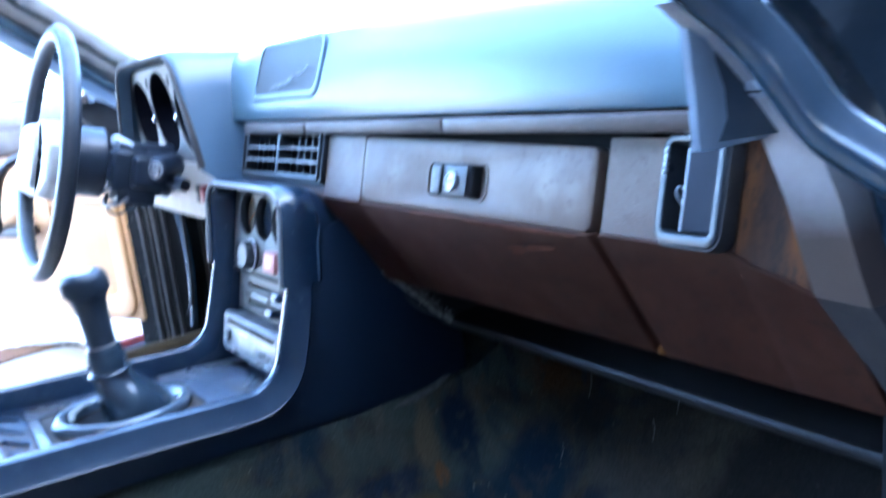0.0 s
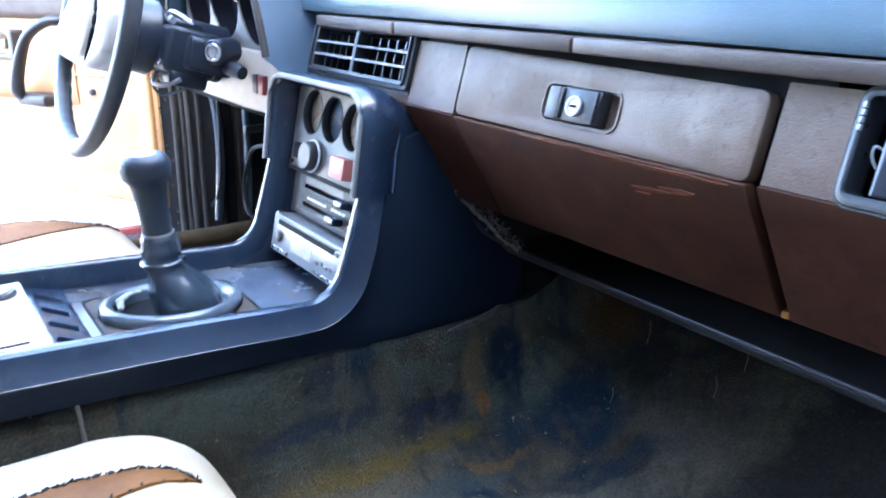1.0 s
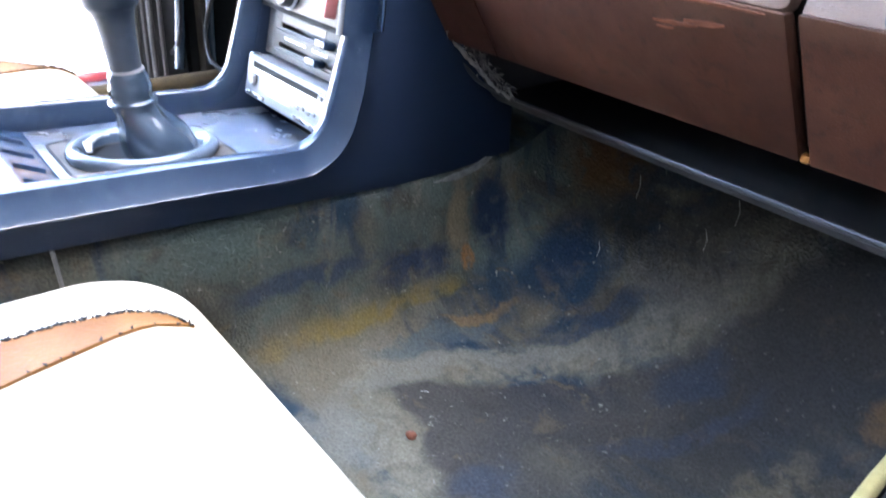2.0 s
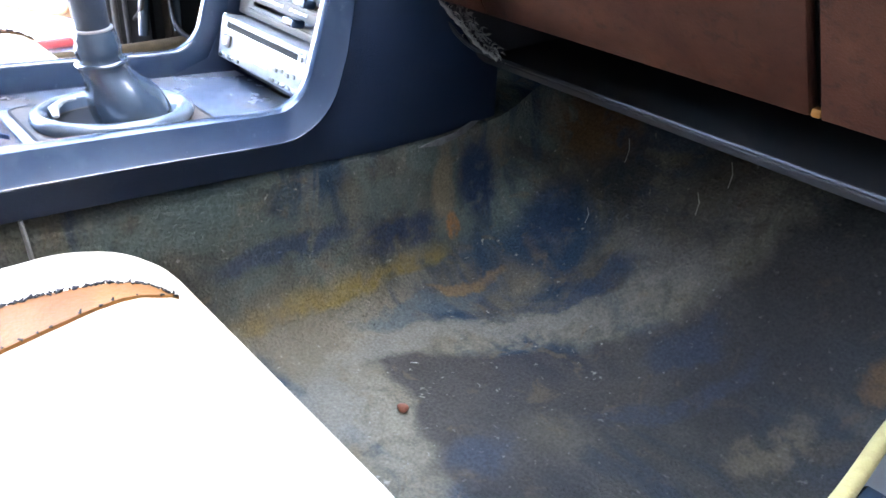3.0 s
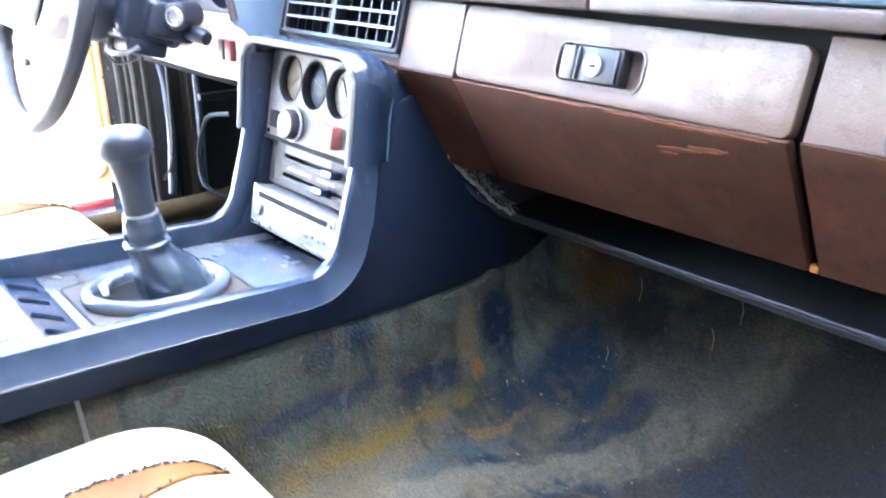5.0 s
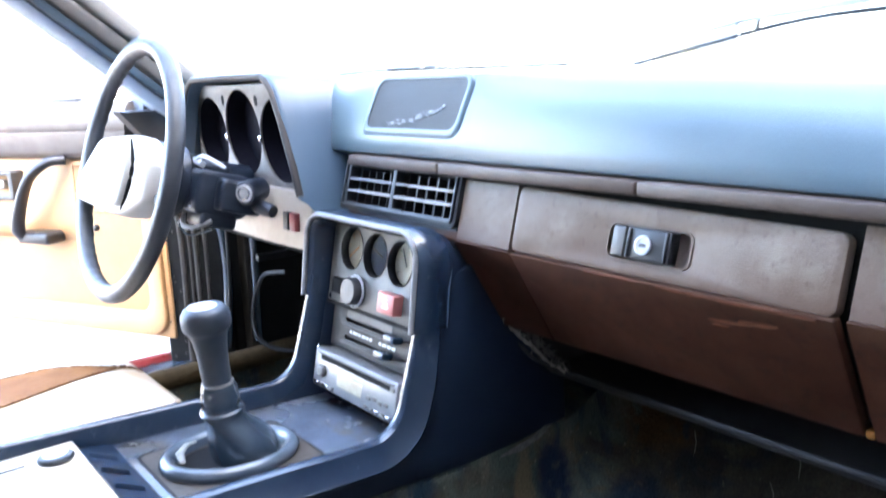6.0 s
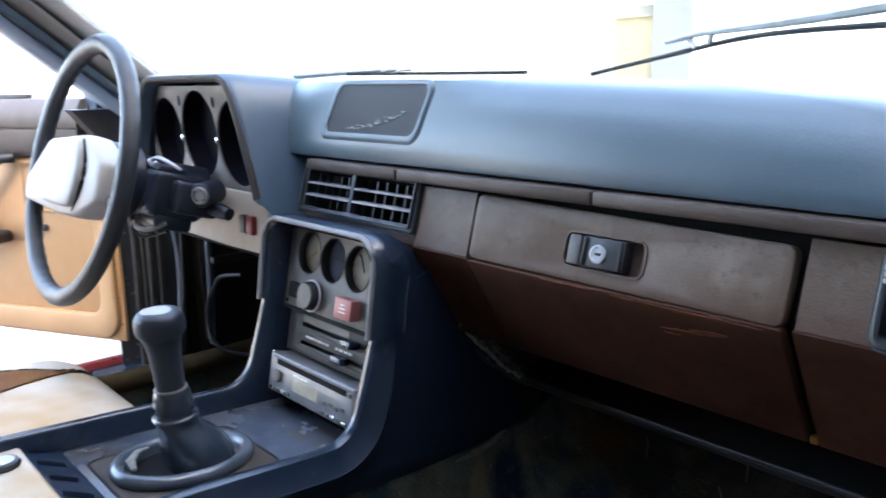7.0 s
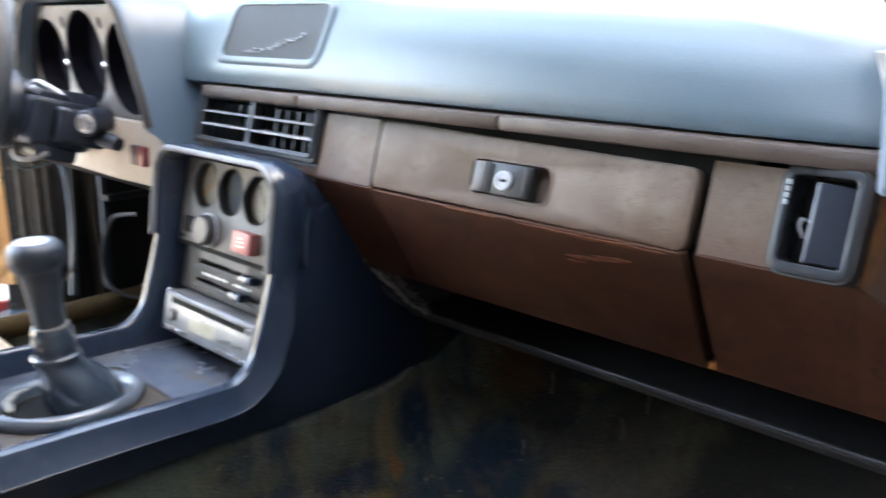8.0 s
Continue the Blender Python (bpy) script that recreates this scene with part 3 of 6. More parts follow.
for side, nm in ((-1, "sill_left"), (1, "sill_right")):
    bm = bm_new()
    lip = [(-0.783, 0.134), (-0.790, 0.142), (-0.803, 0.143), (-0.812, 0.134), (-0.815, 0.09), (-0.79, -0.04), (-0.72, -0.08), (-0.66, -0.08), (-0.66, -0.07), (-0.77, -0.02)]
    loft(bm, [[V(x * -side, y, z) for x, z in lip] for y in (-1.1, -0.7, -0.3, 0.0, 0.06)])
    solo(nm, bm, red_paint, "dark red painted outer door sill", "door sill", kind="structure")
    bm = bm_new()
    tread = [(-0.655, 0.120), (-0.668, 0.132), (-0.72, 0.134), (-0.775, 0.133), (-0.782, 0.126), (-0.782, 0.0), (-0.655, 0.0)]
    loft(bm, [[V(x * -side, y, z) for x, z in tread] for y in (-1.1, -0.7, -0.3, 0.0, 0.06)])
    solo("trim_tread_" + nm, bm, rubber, "black rubber sill tread", "sill tread", kind="structure")
    bm = bm_new()
    tube(bm, smooth_curve([(side * 0.66, -1.08, 0.142), (side * 0.664, -0.5, 0.138), (side * 0.665, -0.05, 0.134), (side * 0.655, 0.12, 0.15 if side > 0 else 0.138), (side * 0.655, 0.26, 0.19 if side > 0 else 0.142)], 8), 0.007 if side > 0 else 0.021, 12)
    solo("trim_" + nm, bm, brown_carpet if side < 0 else yellow_foam, "edging strip along the door sill", "edging strip", kind="structure")

# hinge pillars beside the footwells, bulkhead and cowl
HINGE = ((-0.08, 0.06, 0.02), (0.12, 0.06, 0.03), (0.3, 0.04, 0.04), (0.42, 0.0, 0.035), (0.481, -0.010, 0.017), (0.517, -0.010, 0.0), (0.545, -0.017, -0.010), (0.574, -0.037, -0.010), (0.64, -0.09, -0.008))
HINGE_RIGHT = ((-0.08, 0.06, 0.02), (0.12, 0.06, 0.03), (0.3, 0.04, 0.04), (0.42, 0.03, 0.030), (0.481, 0.006, -0.001), (0.506, 0.004, -0.008), (0.536, 0.003, -0.016), (0.572, -0.001, -0.028), (0.598, -0.012, -0.037), (0.626, -0.040, -0.039), (0.645, -0.070, -0.038))
for side, nm, hinge in ((-1, "left", HINGE), (1, "right", HINGE_RIGHT)):
    # painted flange above, post below (the right one darkened for its shade), dark channel for the seal on the outer
    # side
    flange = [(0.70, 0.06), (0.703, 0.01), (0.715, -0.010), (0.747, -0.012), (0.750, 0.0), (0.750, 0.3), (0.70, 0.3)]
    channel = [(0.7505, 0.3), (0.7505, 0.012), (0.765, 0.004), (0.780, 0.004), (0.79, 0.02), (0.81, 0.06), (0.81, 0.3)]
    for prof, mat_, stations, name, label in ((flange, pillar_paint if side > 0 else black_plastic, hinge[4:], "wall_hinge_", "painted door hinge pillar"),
                                              (flange, lip_dark if side > 0 else tray_black, hinge[:5], "trim_hinge_post_", "lower door post in a darker colour"),
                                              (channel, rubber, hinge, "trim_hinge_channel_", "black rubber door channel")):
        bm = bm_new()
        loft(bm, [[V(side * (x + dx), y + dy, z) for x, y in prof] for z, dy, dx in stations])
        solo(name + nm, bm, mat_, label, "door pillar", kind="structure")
bm = bm_new()
box(bm, -0.8, 0.8, 0.42, 0.46, -0.05, 0.64)
solo("wall_bulkhead", bm, dark_matt, "dark bulkhead behind the dashboard", "bulkhead", kind="structure")
bm = bm_new()
loft(bm, [[V(x, 0.37 - 0.30 * (x / 0.8) ** 2, 0.628), V(x, 0.45, 0.632), V(x, 0.62, 0.625), V(x, 0.62, 0.50), V(x, 0.40 - 0.28 * (x / 0.8) ** 2, 0.50)] for x in np.linspace(-0.8, 0.8, 17)])
solo("trim_cowl", bm, black_plastic, "black cowl panel below the windscreen", "cowl", kind="structure")
bm = bm_new()
loft(bm, [[V(x * w, y, z - 0.05 * abs(x) ** 3) for x in np.linspace(-1, 1, 13)] + [V(x * w, y, zb) for x in np.linspace(1, -1, 13)]
          for y, w, z, zb in ((0.63, 0.82, 0.625, 0.1), (1.0, 0.82, 0.585, -0.08), (1.5, 0.80, 0.50, -0.1), (1.85, 0.76, 0.40, -0.1), (2.05, 0.68, 0.28, -0.06))])
solo("wall_bonnet", bm, red_paint, "dark red bonnet and front wings of the car", "bonnet", kind="structure")


# windscreen, pillars, roof
def screen_point(s, h):
    """A point of the windscreen: s from -1 to 1 across, h from 0 at its foot to 1 at its head."""
    foot = V(0.70 * s, 0.36 - 0.33 * s * s, 0.640)
    head = V(0.565 * s, -0.40 - 0.07 * s * s, 1.005 - 0.015 * s * s)
    return foot.lerp(head, h) + V(0, 0.0, 0.03 * math.sin(math.pi * h))


bm = bm_new()
loft(bm, [[screen_point(s, h) for s in np.linspace(-1, 1, 25)] for h in np.linspace(0, 1, 9)], closed=False)
glass = solo("window_windscreen", bm, screen_glass, "clear raked windscreen of the car", "windscreen", kind="structure")
glass.visible_shadow = False

for side, nm in ((-1, "pillar_left"), (1, "pillar_right")):
    pil = thing(nm, (side * 0.69, 0.05, 0.62), "windscreen pillar with grey-brown vinyl trim and black seals", "windscreen pillar", kind="structure")
    foot, head = V(side * 0.70, 0.045, 0.62), V(side * 0.57, -0.47, 1.00)
    d = (head - foot).normalized()
    a = V(side, 0, 0) - d * d.dot(V(side, 0, 0))
    a.normalize()
    up = d.cross(a)
    up = up if up.z > 0 else -up

    def strip(k0, k1, w0, w1, mat, name, label="", bev=0.008):
        b2 = bm_new()
        m = Matrix(((d.x, a.x, up.x, foot.x), (d.y, a.y, up.y, foot.y), (d.z, a.z, up.z, foot.z), (0, 0, 0, 1)))
        box(b2, -0.06, (head - foot).length, w0, w1, k0, k1, bev, 3, m)
        part(name, b2, mat, pil, label)

    strip(0.034, 0.066, -0.025, 0.012, pillar_grey, "inner_trim", "paler grey-brown upper pillar trim")
    strip(0.004, 0.0335, -0.022, 0.010, pillar_trim_mat, "lower_trim", "dark lower pillar trim")
    strip(0.060, 0.074, -0.018, 0.03, flange_paint, "glass_seal", "pale glass seal", 0.004)
    strip(-0.012, 0.005, -0.018, 0.02, rubber, "door_seal", "black rubber door seal", 0.004)
    strip(-0.034, -0.011, -0.006, 0.03, flange_paint, "painted_flange", "bluish painted door frame flange", 0.004)

def roof_section(y, z):
    low = [V(x, y + 0.05 * (1 - abs(x)), z - 0.05 * (abs(x) / 0.56) ** 3) for x in np.linspace(-0.58, 0.58, 13)]
    return low + [p + V(0, 0, 0.02) for p in reversed(low)]


# headliner from the windscreen's head to the tail
bm = bm_new()
loft(bm, [roof_section(y, z) for y, z in ((-0.46, 1.0), (-0.545, 1.018), (-0.8, 1.040), (-1.1, 1.040), (-1.32, 1.03), (-1.4, 1.01), (-1.6, 0.98))])
solo("ceiling", bm, headliner, "pale cloth headliner of the car roof", "headliner", kind="structure")
for side, nm in ((-1, "ceiling_rail_left"), (1, "ceiling_rail_right")):
    bm = bm_new()
    tube(bm, [V(side * 0.57, -0.45, 0.985), V(side * 0.575, -0.7, 1.0), V(side * 0.575, -1.1, 0.995)], 0.022, 10)
    solo(nm, bm, headliner, "pale trimmed roof rail of the car", "roof rail", kind="structure")
for side, nm in ((-1, "wall_rear_left"), (1, "wall_rear_right")):
    bm = bm_new()
    loft(bm, [[V(side * x0, -1.1 - r, z0) for r in (0, 0.5)] + [V(side * (x0 + 0.05), -1.1 - r, z0) for r in (0.5, 0)] for x0, z0 in ((0.70, -0.08), (0.74, 0.2), (0.72, 0.6), (0.58, 0.98))])
    solo(nm, bm, red_paint, "dark red rear quarter of the car", "car quarter", kind="structure")
# unseen panel, raised to the roof to keep light out from behind
bm = bm_new()
box(bm, -0.74, 0.74, -1.62, -1.58, -0.08, 1.0)
solo("wall_rear", bm, tray_black, "unseen dark panel added to block light from behind", "rear panel", kind="structure")

# unseen wall added beside the passenger door to block light
bm = bm_new()
box(bm, 1.30, 1.5, -7.0, 5.0, -0.26, 3.4, 0.01, 1)
solo("wall_blocker", bm, blocker_wall, "unseen dark wall added to block light beside the car", "wall", kind="structure")

# closed sides of the footwells
for side, nm in ((-1, "wall_kick_left"), (1, "wall_kick_right")):
    bm = bm_new()
    box(bm, side * 0.7065, side * 0.745, 0.085, 0.42, -0.05, 0.60, 0.003)
    solo(nm, bm, dark_matt, "dark kick panel at the footwell's side", "kick panel", kind="structure")

# dark rubber-covered jamb behind the driver's door hinge
bm = bm_new()
loft(bm, [[V(-0.700, 0.075, z), V(-0.715, 0.035, z), V(-0.735, 0.0, z), V(-0.765, -0.035, z), V(-0.785, -0.03, z), V(-0.785, 0.075, z)] for z in (-0.05, 0.1, 0.3, 0.5, 0.66)])
solo("trim_hinge_jamb", bm, dark_matt, "dark rubber-covered door hinge jamb", "door jamb", kind="structure")
for k, (x, y, r) in enumerate(((-0.737, -0.003, 0.0060), (-0.729, 0.010, 0.0040), (-0.722, 0.020, 0.0062), (-0.713, 0.036, 0.0045))):
    bm = bm_new()
    tube(bm, smooth_curve([(x, y, -0.02), (x, y, 0.2), (x + 0.001, y, 0.42), (x - 0.006, y - 0.018, 0.52), (x - 0.014, y - 0.04, 0.60)], 6), r, 8)
    solo("trim_jamb_rib_%d" % (k + 1), bm, rib_rubber, "dusty rubber rib up the hinge jamb", "seal rib", kind="structure")
rng = random.Random(21)
bm = bm_new()
for _ in range(30):
    t, z = rng.random(), rng.uniform(0.14, 0.52)
    c = V(-0.741 - 0.022 * t, -0.010 - 0.024 * t, z)
    r = rng.uniform(0.0016, 0.0042)
    lathe(bm, [(0, -r * 0.5), (r * 0.8, -r * 0.2), (r, 0.1 * r), (r * 0.5, r * 0.6), (0, r * 0.7)], Matrix.Translation(c) @ pose(0, 0, 0, rng.uniform(60, 120), 0, rng.uniform(20, 60)), 6)
tagged(solo("trim_jamb_dirt", bm, rib_rubber, "crumbled dirt caught on the hinge jamb", "dirt"), kind="stuff")


# ---- dashboard ----
dash = thing("dashboard", (0.1, 0.1, 0.4), "faded dark vinyl dashboard with a worn brown leather fascia", "dashboard")
UP = plane_at((0, 0, 0.5), (1, 0, 0), (0, 0.018, 0.066))      # upper fascia face, z outwards

# soft pad, rounded along its upper edge and falling away to its end
pad_profile = [(0.022, 0.5855), (0.0145, 0.5875), (0.0132, 0.592), (0.0155, 0.608), (0.0195, 0.630), (0.0260, 0.653), (0.0335, 0.669), (0.0400, 0.6765), (0.050, 0.6820), (0.073, 0.686),
               (0.13, 0.687), (0.22, 0.680), (0.34, 0.655), (0.40, 0.62), (0.40, 0.57), (0.05, 0.57)]
bm = bm_new()
rings = []
for x, drop, back, full in ((-0.665, 0.01, 0.0, 0), (-0.5, 0, 0, 0), (-0.18, 0, 0, 0), (-0.135, 0, 0, 0.25), (-0.105, 0, 0, 1), (0.0, 0, 0, 1), (0.10, 0, 0, 1), (0.135, 0, 0, 1), (0.165, 0.001, 0, 0.6), (0.205, 0.002, 0, 0.15), (0.25, 0.003, 0, 0),
                            (0.33, 0.006, 0, 0), (0.45, 0.011, 0, 0), (0.56, 0.018, 0.0, 0), (0.63, 0.026, 0.004, 0), (0.66, 0.032, 0.010, 0), (0.675, 0.045, 0.02, 0)):
    ring = []
    for y, z in pad_profile:
        if 0.60 < z < 0.684 and y < 0.06:
            # fuller round the speaker, whose frame lies in the pad's face
            y += full * min(0.0, 0.0142 + 0.2855 * (z - 0.612) - y)
        if y < 0.2:
            y += back
        elif y > 0.3:
            y = min(y, 0.39 - 0.42 * x * x)
        ring.append(V(x, y, z - drop * max(0, (z - 0.58) / 0.1)))
    rings.append(ring)
loft(bm, rings)
part("pad", bm, pad_vinyl, dash, "faded blue-black padded vinyl top", sharp=50)

# brown strip below the pad, in two lengths with a butt joint
for x0, x1 in ((-0.11, 0.078), (0.080, 0.358), (0.360, 0.668)):
    bm = bm_new()
    box(bm, x0, x1, 0.006, 0.05, 0.5700, 0.5835, 0.003, 2)
    part("edge_strip", bm, brown_trim, dash, "narrow brown strip below the pad")


def fascia(x0, x1, name, holes=(), low=0.0):
    b = bm_new()
    plate(b, [(x0, 0.0), (x1, 0.0), (x1, 0.068), (x0, 0.068)], holes, UP, 0.02)
    up = part(name, b, pale_leather, dash, "paler brown leather fascia panel")
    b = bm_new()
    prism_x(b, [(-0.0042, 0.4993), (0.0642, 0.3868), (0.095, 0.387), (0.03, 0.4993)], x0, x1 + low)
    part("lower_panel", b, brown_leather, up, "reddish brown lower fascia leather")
    return up


fascia(0.118, 0.2026, "fascia_panel", (), 0.0034)
bm = bm_new()
prism_x(bm, [(0.004, 0.508), (0.0005, 0.4995), (0.068, 0.387), (0.095, 0.387), (0.03, 0.508)], -0.10, 0.1175, 0.001)
part("fascia_panel", bm, brown_leather, dash, "worn brown leather fascia panel")
fascia(0.5515, 0.6602, "fascia_panel", [rounded(0.605, 0.651, 0.003, 0.0655, 0.008)], 0.0012)
bm = bm_new()
prism_x(bm, [(0.022, 0.500), (0.035, 0.572), (0.10, 0.572), (0.12, 0.392), (0.085, 0.392)], 0.18, 0.575)
part("glovebox_cavity", bm, dark_matt, dash, "dark gap round the glovebox lid")

# end of the fascia beside the door: bare rusty board above, leather below
ends = ((0.661, 0.004, 0.0), (0.675, 0.003, 0.006), (0.69, 0.004, 0.010), (0.708, 0.006, 0.017), (0.724, 0.008, 0.024))
bm = bm_new()
loft(bm, [[V(x, y + dy, z) for y, z in ((0.014, 0.568), (0.004, 0.53), (-0.004, 0.497 - k), (0.03, 0.495 - k), (0.10, 0.495 - k), (0.10, 0.568))] for x, dy, k in ends])
part("end_cheek", bm, rusty, dash, "bare rusty brown board at the dashboard end")
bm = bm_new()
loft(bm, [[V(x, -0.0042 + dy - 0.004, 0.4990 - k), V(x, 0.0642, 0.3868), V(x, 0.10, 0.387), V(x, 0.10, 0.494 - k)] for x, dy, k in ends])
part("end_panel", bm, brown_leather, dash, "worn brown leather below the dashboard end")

# glovebox lid: bent panel with a pocket for the latch
lid = bm_new()
LIDP = UP @ Matrix.Translation((0, 0, 0.0024))


def lid_line(u, v):
    """Skews the lid's outline to fit the camera's view: its upper edge falls towards the door."""
    k = (u - 0.2075) / 0.3355
    return (u, v + (0.003 - 0.0072 * k if v > 0.03 else -0.0020 * k))


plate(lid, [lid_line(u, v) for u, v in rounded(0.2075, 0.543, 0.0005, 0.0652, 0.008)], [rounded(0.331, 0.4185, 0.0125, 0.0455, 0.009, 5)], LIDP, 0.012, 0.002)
lid_ob = part("glovebox_lid", lid, pale_leather, dash, "pale leather glovebox lid scuffed along its bend")
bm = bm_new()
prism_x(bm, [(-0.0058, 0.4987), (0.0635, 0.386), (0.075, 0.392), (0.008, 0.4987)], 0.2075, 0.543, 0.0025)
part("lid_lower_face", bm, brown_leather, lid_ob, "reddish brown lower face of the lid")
bm = bm_new()
plate(bm, rounded(0.327, 0.4225, 0.0085, 0.0495, 0.010, 5), [], UP @ Matrix.Translation((0, 0, -0.007)), 0.003)
part("latch_pocket", bm, brown_trim, lid_ob, "recessed brown latch pocket")
# pale ring: light on the pocket's edge put in as colour
bm = bm_new()
plate(bm, rounded(0.3300, 0.4195, 0.0115, 0.0465, 0.010, 6), [rounded(0.3320, 0.4175, 0.0135, 0.0445, 0.0085, 6)], LIDP @ Matrix.Translation((0, 0, 0.0009)), 0.004)
part("latch_surround", bm, pale_leather, lid_ob, "rim of the latch pocket, pale for its lit edge")
bm = bm_new()
box(bm, 0.353, 0.400, 0.0150, 0.0430, -0.008, 0.006, 0.002, 2, UP)
box(bm, 0.3555, 0.3585, 0.016, 0.042, 0.005, 0.0085, 0.001, 1, UP)
box(bm, 0.3945, 0.3975, 0.016, 0.042, 0.005, 0.0085, 0.001, 1, UP)
part("latch", bm, black_plastic, lid_ob, "black plastic glovebox latch")
bm = bm_new()
box(bm, 0.335, 0.349, 0.0150, 0.0430, -0.008, 0.003, 0.002, 2, UP)
part("latch_end", bm, plate_grey, lid_ob, "grey latch end piece")
bm = bm_new()
lathe(bm, [(0.0, 0.005), (0.0085, 0.005), (0.0085, 0.0085), (0.0065, 0.009), (0.006, 0.0075), (0.0, 0.0075)], UP @ Matrix.Translation((0.373, 0.0280, 0)), 20)
part("lock_barrel", bm, silver_plastic, lid_ob, "bright round lock barrel")
bm = bm_new()
box(bm, 0.3697, 0.3763, 0.0268, 0.0292, 0.0072, 0.0082, 0, 1, UP)
part("key_slot", bm, dark_matt, lid_ob)
# chafed places on the lid
rng = random.Random(5)
LOW = plane_at((0, -0.0058, 0.4985), (-1, 0, 0), (0, 0.0693, -0.1125))


def scuff(u, v, length, wid, tilt=0.0):
    pts = []
    for i in range(9):
        t = i / 8
        pts.append((u + length * t, v + tilt * t + wid * (0.35 + 0.65 * math.sin(math.pi * t)) * rng.uniform(0.5, 1)))
    for i in reversed(range(9)):
        t = i / 8
        pts.append((u + length * t, v + tilt * t - wid * (0.2 + 0.4 * math.sin(math.pi * t)) * rng.uniform(0.3, 1)))
    return pts


for u, v, ln, w, tl in ((-0.497, 0.020, 0.034, 0.0040, 0.003), (-0.474, 0.026, 0.040, 0.0030, 0.003), (-0.452, 0.033, 0.016, 0.0020, 0.001), (-0.53, 0.003, 0.14, 0.0030, 0.0), (-0.37, 0.002, 0.06, 0.0016, 0.0)):
    bm = bm_new()
    plate(bm, scuff(u, v, ln, w, tl), [], LOW @ Matrix.Translation((0, 0, 0.0006)), 0.001)
    part("scuff", bm, chafed, lid_ob, "orange scuff through the leather")
bm = bm_new()
box(bm, 0.543, 0.551, 0.062, 0.070, 0.387, 0.394, 0.002)
part("lid_stop", bm, tan_leather, dash, "pale lid stop at the lower corner")

# side vent: frame, swivelling flap and thumb wheel
VN = UP @ Matrix.Translation((0.603, 0, 0)) @ pose(0, 0, 0, 0, -10, 0) @ Matrix.Translation((-0.603, 0, 0))
bm = bm_new()
plate(bm, rounded(0.6035, 0.6590, -0.001, 0.0705, 0.010), [rounded(0.6095, 0.6525, 0.0065, 0.0648, 0.004)], VN @ Matrix.Translation((0, 0, 0.0050)), 0.018, 0.0010)
sv = part("side_vent", bm, vent_plastic, dash, "black plastic side air vent")
# ring coloured dark to stand for the gap round the frame
bm = bm_new()
plate(bm, rounded(0.6012, 0.6612, -0.0032, 0.0722, 0.012, 6), [rounded(0.6036, 0.6588, -0.0008, 0.0700, 0.0095, 6)], VN @ Matrix.Translation((0, 0, 0.0036)), 0.012, 0.0009)
part("vent_bead", bm, lip_dark, sv, "dark bead put in for the gap round the vent")
bm = bm_new()
box(bm, 0.604, 0.652, 0.0, 0.067, -0.034, -0.026, 0, 1, VN)
part("vent_back", bm, dark_matt, sv)
bm = bm_new()
box(bm, -0.014, 0.014, 0.008, 0.061, -0.002, 0.002, 0.001, 1, VN @ Matrix.Translation((0.6400, 0, -0.0025)) @ pose(0, 0, 0, 0, 32, 0))
part("flap", bm, column_black, sv, "broad black swivelling flap")
# pale strip that paints the light along the flap's edge
bm = bm_new()
box(bm, 0.6270, 0.6294, 0.008, 0.061, 0.0005, 0.006, 0.0008, 1, VN)
part("flap_edge", bm, vane_grey, sv, "pale strip for the flap's lit front edge")
bm = bm_new()
for i in range(4):
    box(bm, 0.6072, 0.6094, 0.0575 - 0.0045 * i, 0.0610 - 0.0045 * i, 0.0045, 0.0073, 0.0004, 1, VN)
part("thumb_wheel", bm, silver_plastic, sv, "pale ribbed thumb wheel")
bm = bm_new()
tube(bm, smooth_curve([VN @ V(0.6220, 0.024, -0.001), VN @ V(0.6210, 0.031, 0.005), VN @ V(0.6225, 0.036, 0.006), VN @ V(0.6245, 0.035, 0.002)], 4), 0.0010, 6)
part("flap_tab", bm, vane_grey, sv, "small bent flap tab")

# centre vent
CV = plane_at((0, 0.004, 0.513), (1, 0, 0), (0, 0.016, 0.058))
bm = bm_new()
plate(bm, rounded(-0.126, 0.117, -0.002, 0.0655, 0.006), [rounded(-0.112, -0.015, 0.008, 0.056, 0.003), rounded(-0.007, 0.106, 0.008, 0.056, 0.003)], CV @ Matrix.Translation((0, 0, 0.006)), 0.016, 0.0015)
cv = part("centre_vent", bm, vent_plastic, dash, "black twin air vent with louvres")
bm = bm_new()
plate(bm, rounded(-0.1195, 0.1125, 0.0025, 0.061, 0.005), [rounded(-0.1165, 0.1095, 0.005, 0.0585, 0.004)], CV @ Matrix.Translation((0, 0, 0.0095)), 0.004, 0.001)
part("vent_rim", bm, vent_plastic, cv, "raised glossy black rim")
bm = bm_new()
box(bm, -0.118, 0.10, 0.0, 0.058, -0.035, -0.028, 0, 1, CV)
part("vent_back", bm, dark_matt, cv)
# louvres pale for the highlights on them, vanes behind kept dark
for x0, x1 in ((-0.1125, -0.0145), (-0.0075, 0.1065)):
    for k in range(2):
        bm = bm_new()
        box(bm, x0, x1, -0.0014, 0.0014, -0.007, 0.006, 0.0006, 1, CV @ Matrix.Translation((0, 0.0240 + 0.0160 * k, 0.0)) @ pose(0, 0, 0, 12, 0, 0))
        part("louvre", bm, vane_grey, cv, "horizontal vent louvre")
    for k in range(6):
        bm = bm_new()
        xc = x0 + (x1 - x0) * (k + 0.5) / 6
        box(bm, xc - 0.0009, xc + 0.0009, 0.006, 0.053, -0.020, -0.008, 0, 1, CV)
        part("vane", bm, vent_plastic, cv)

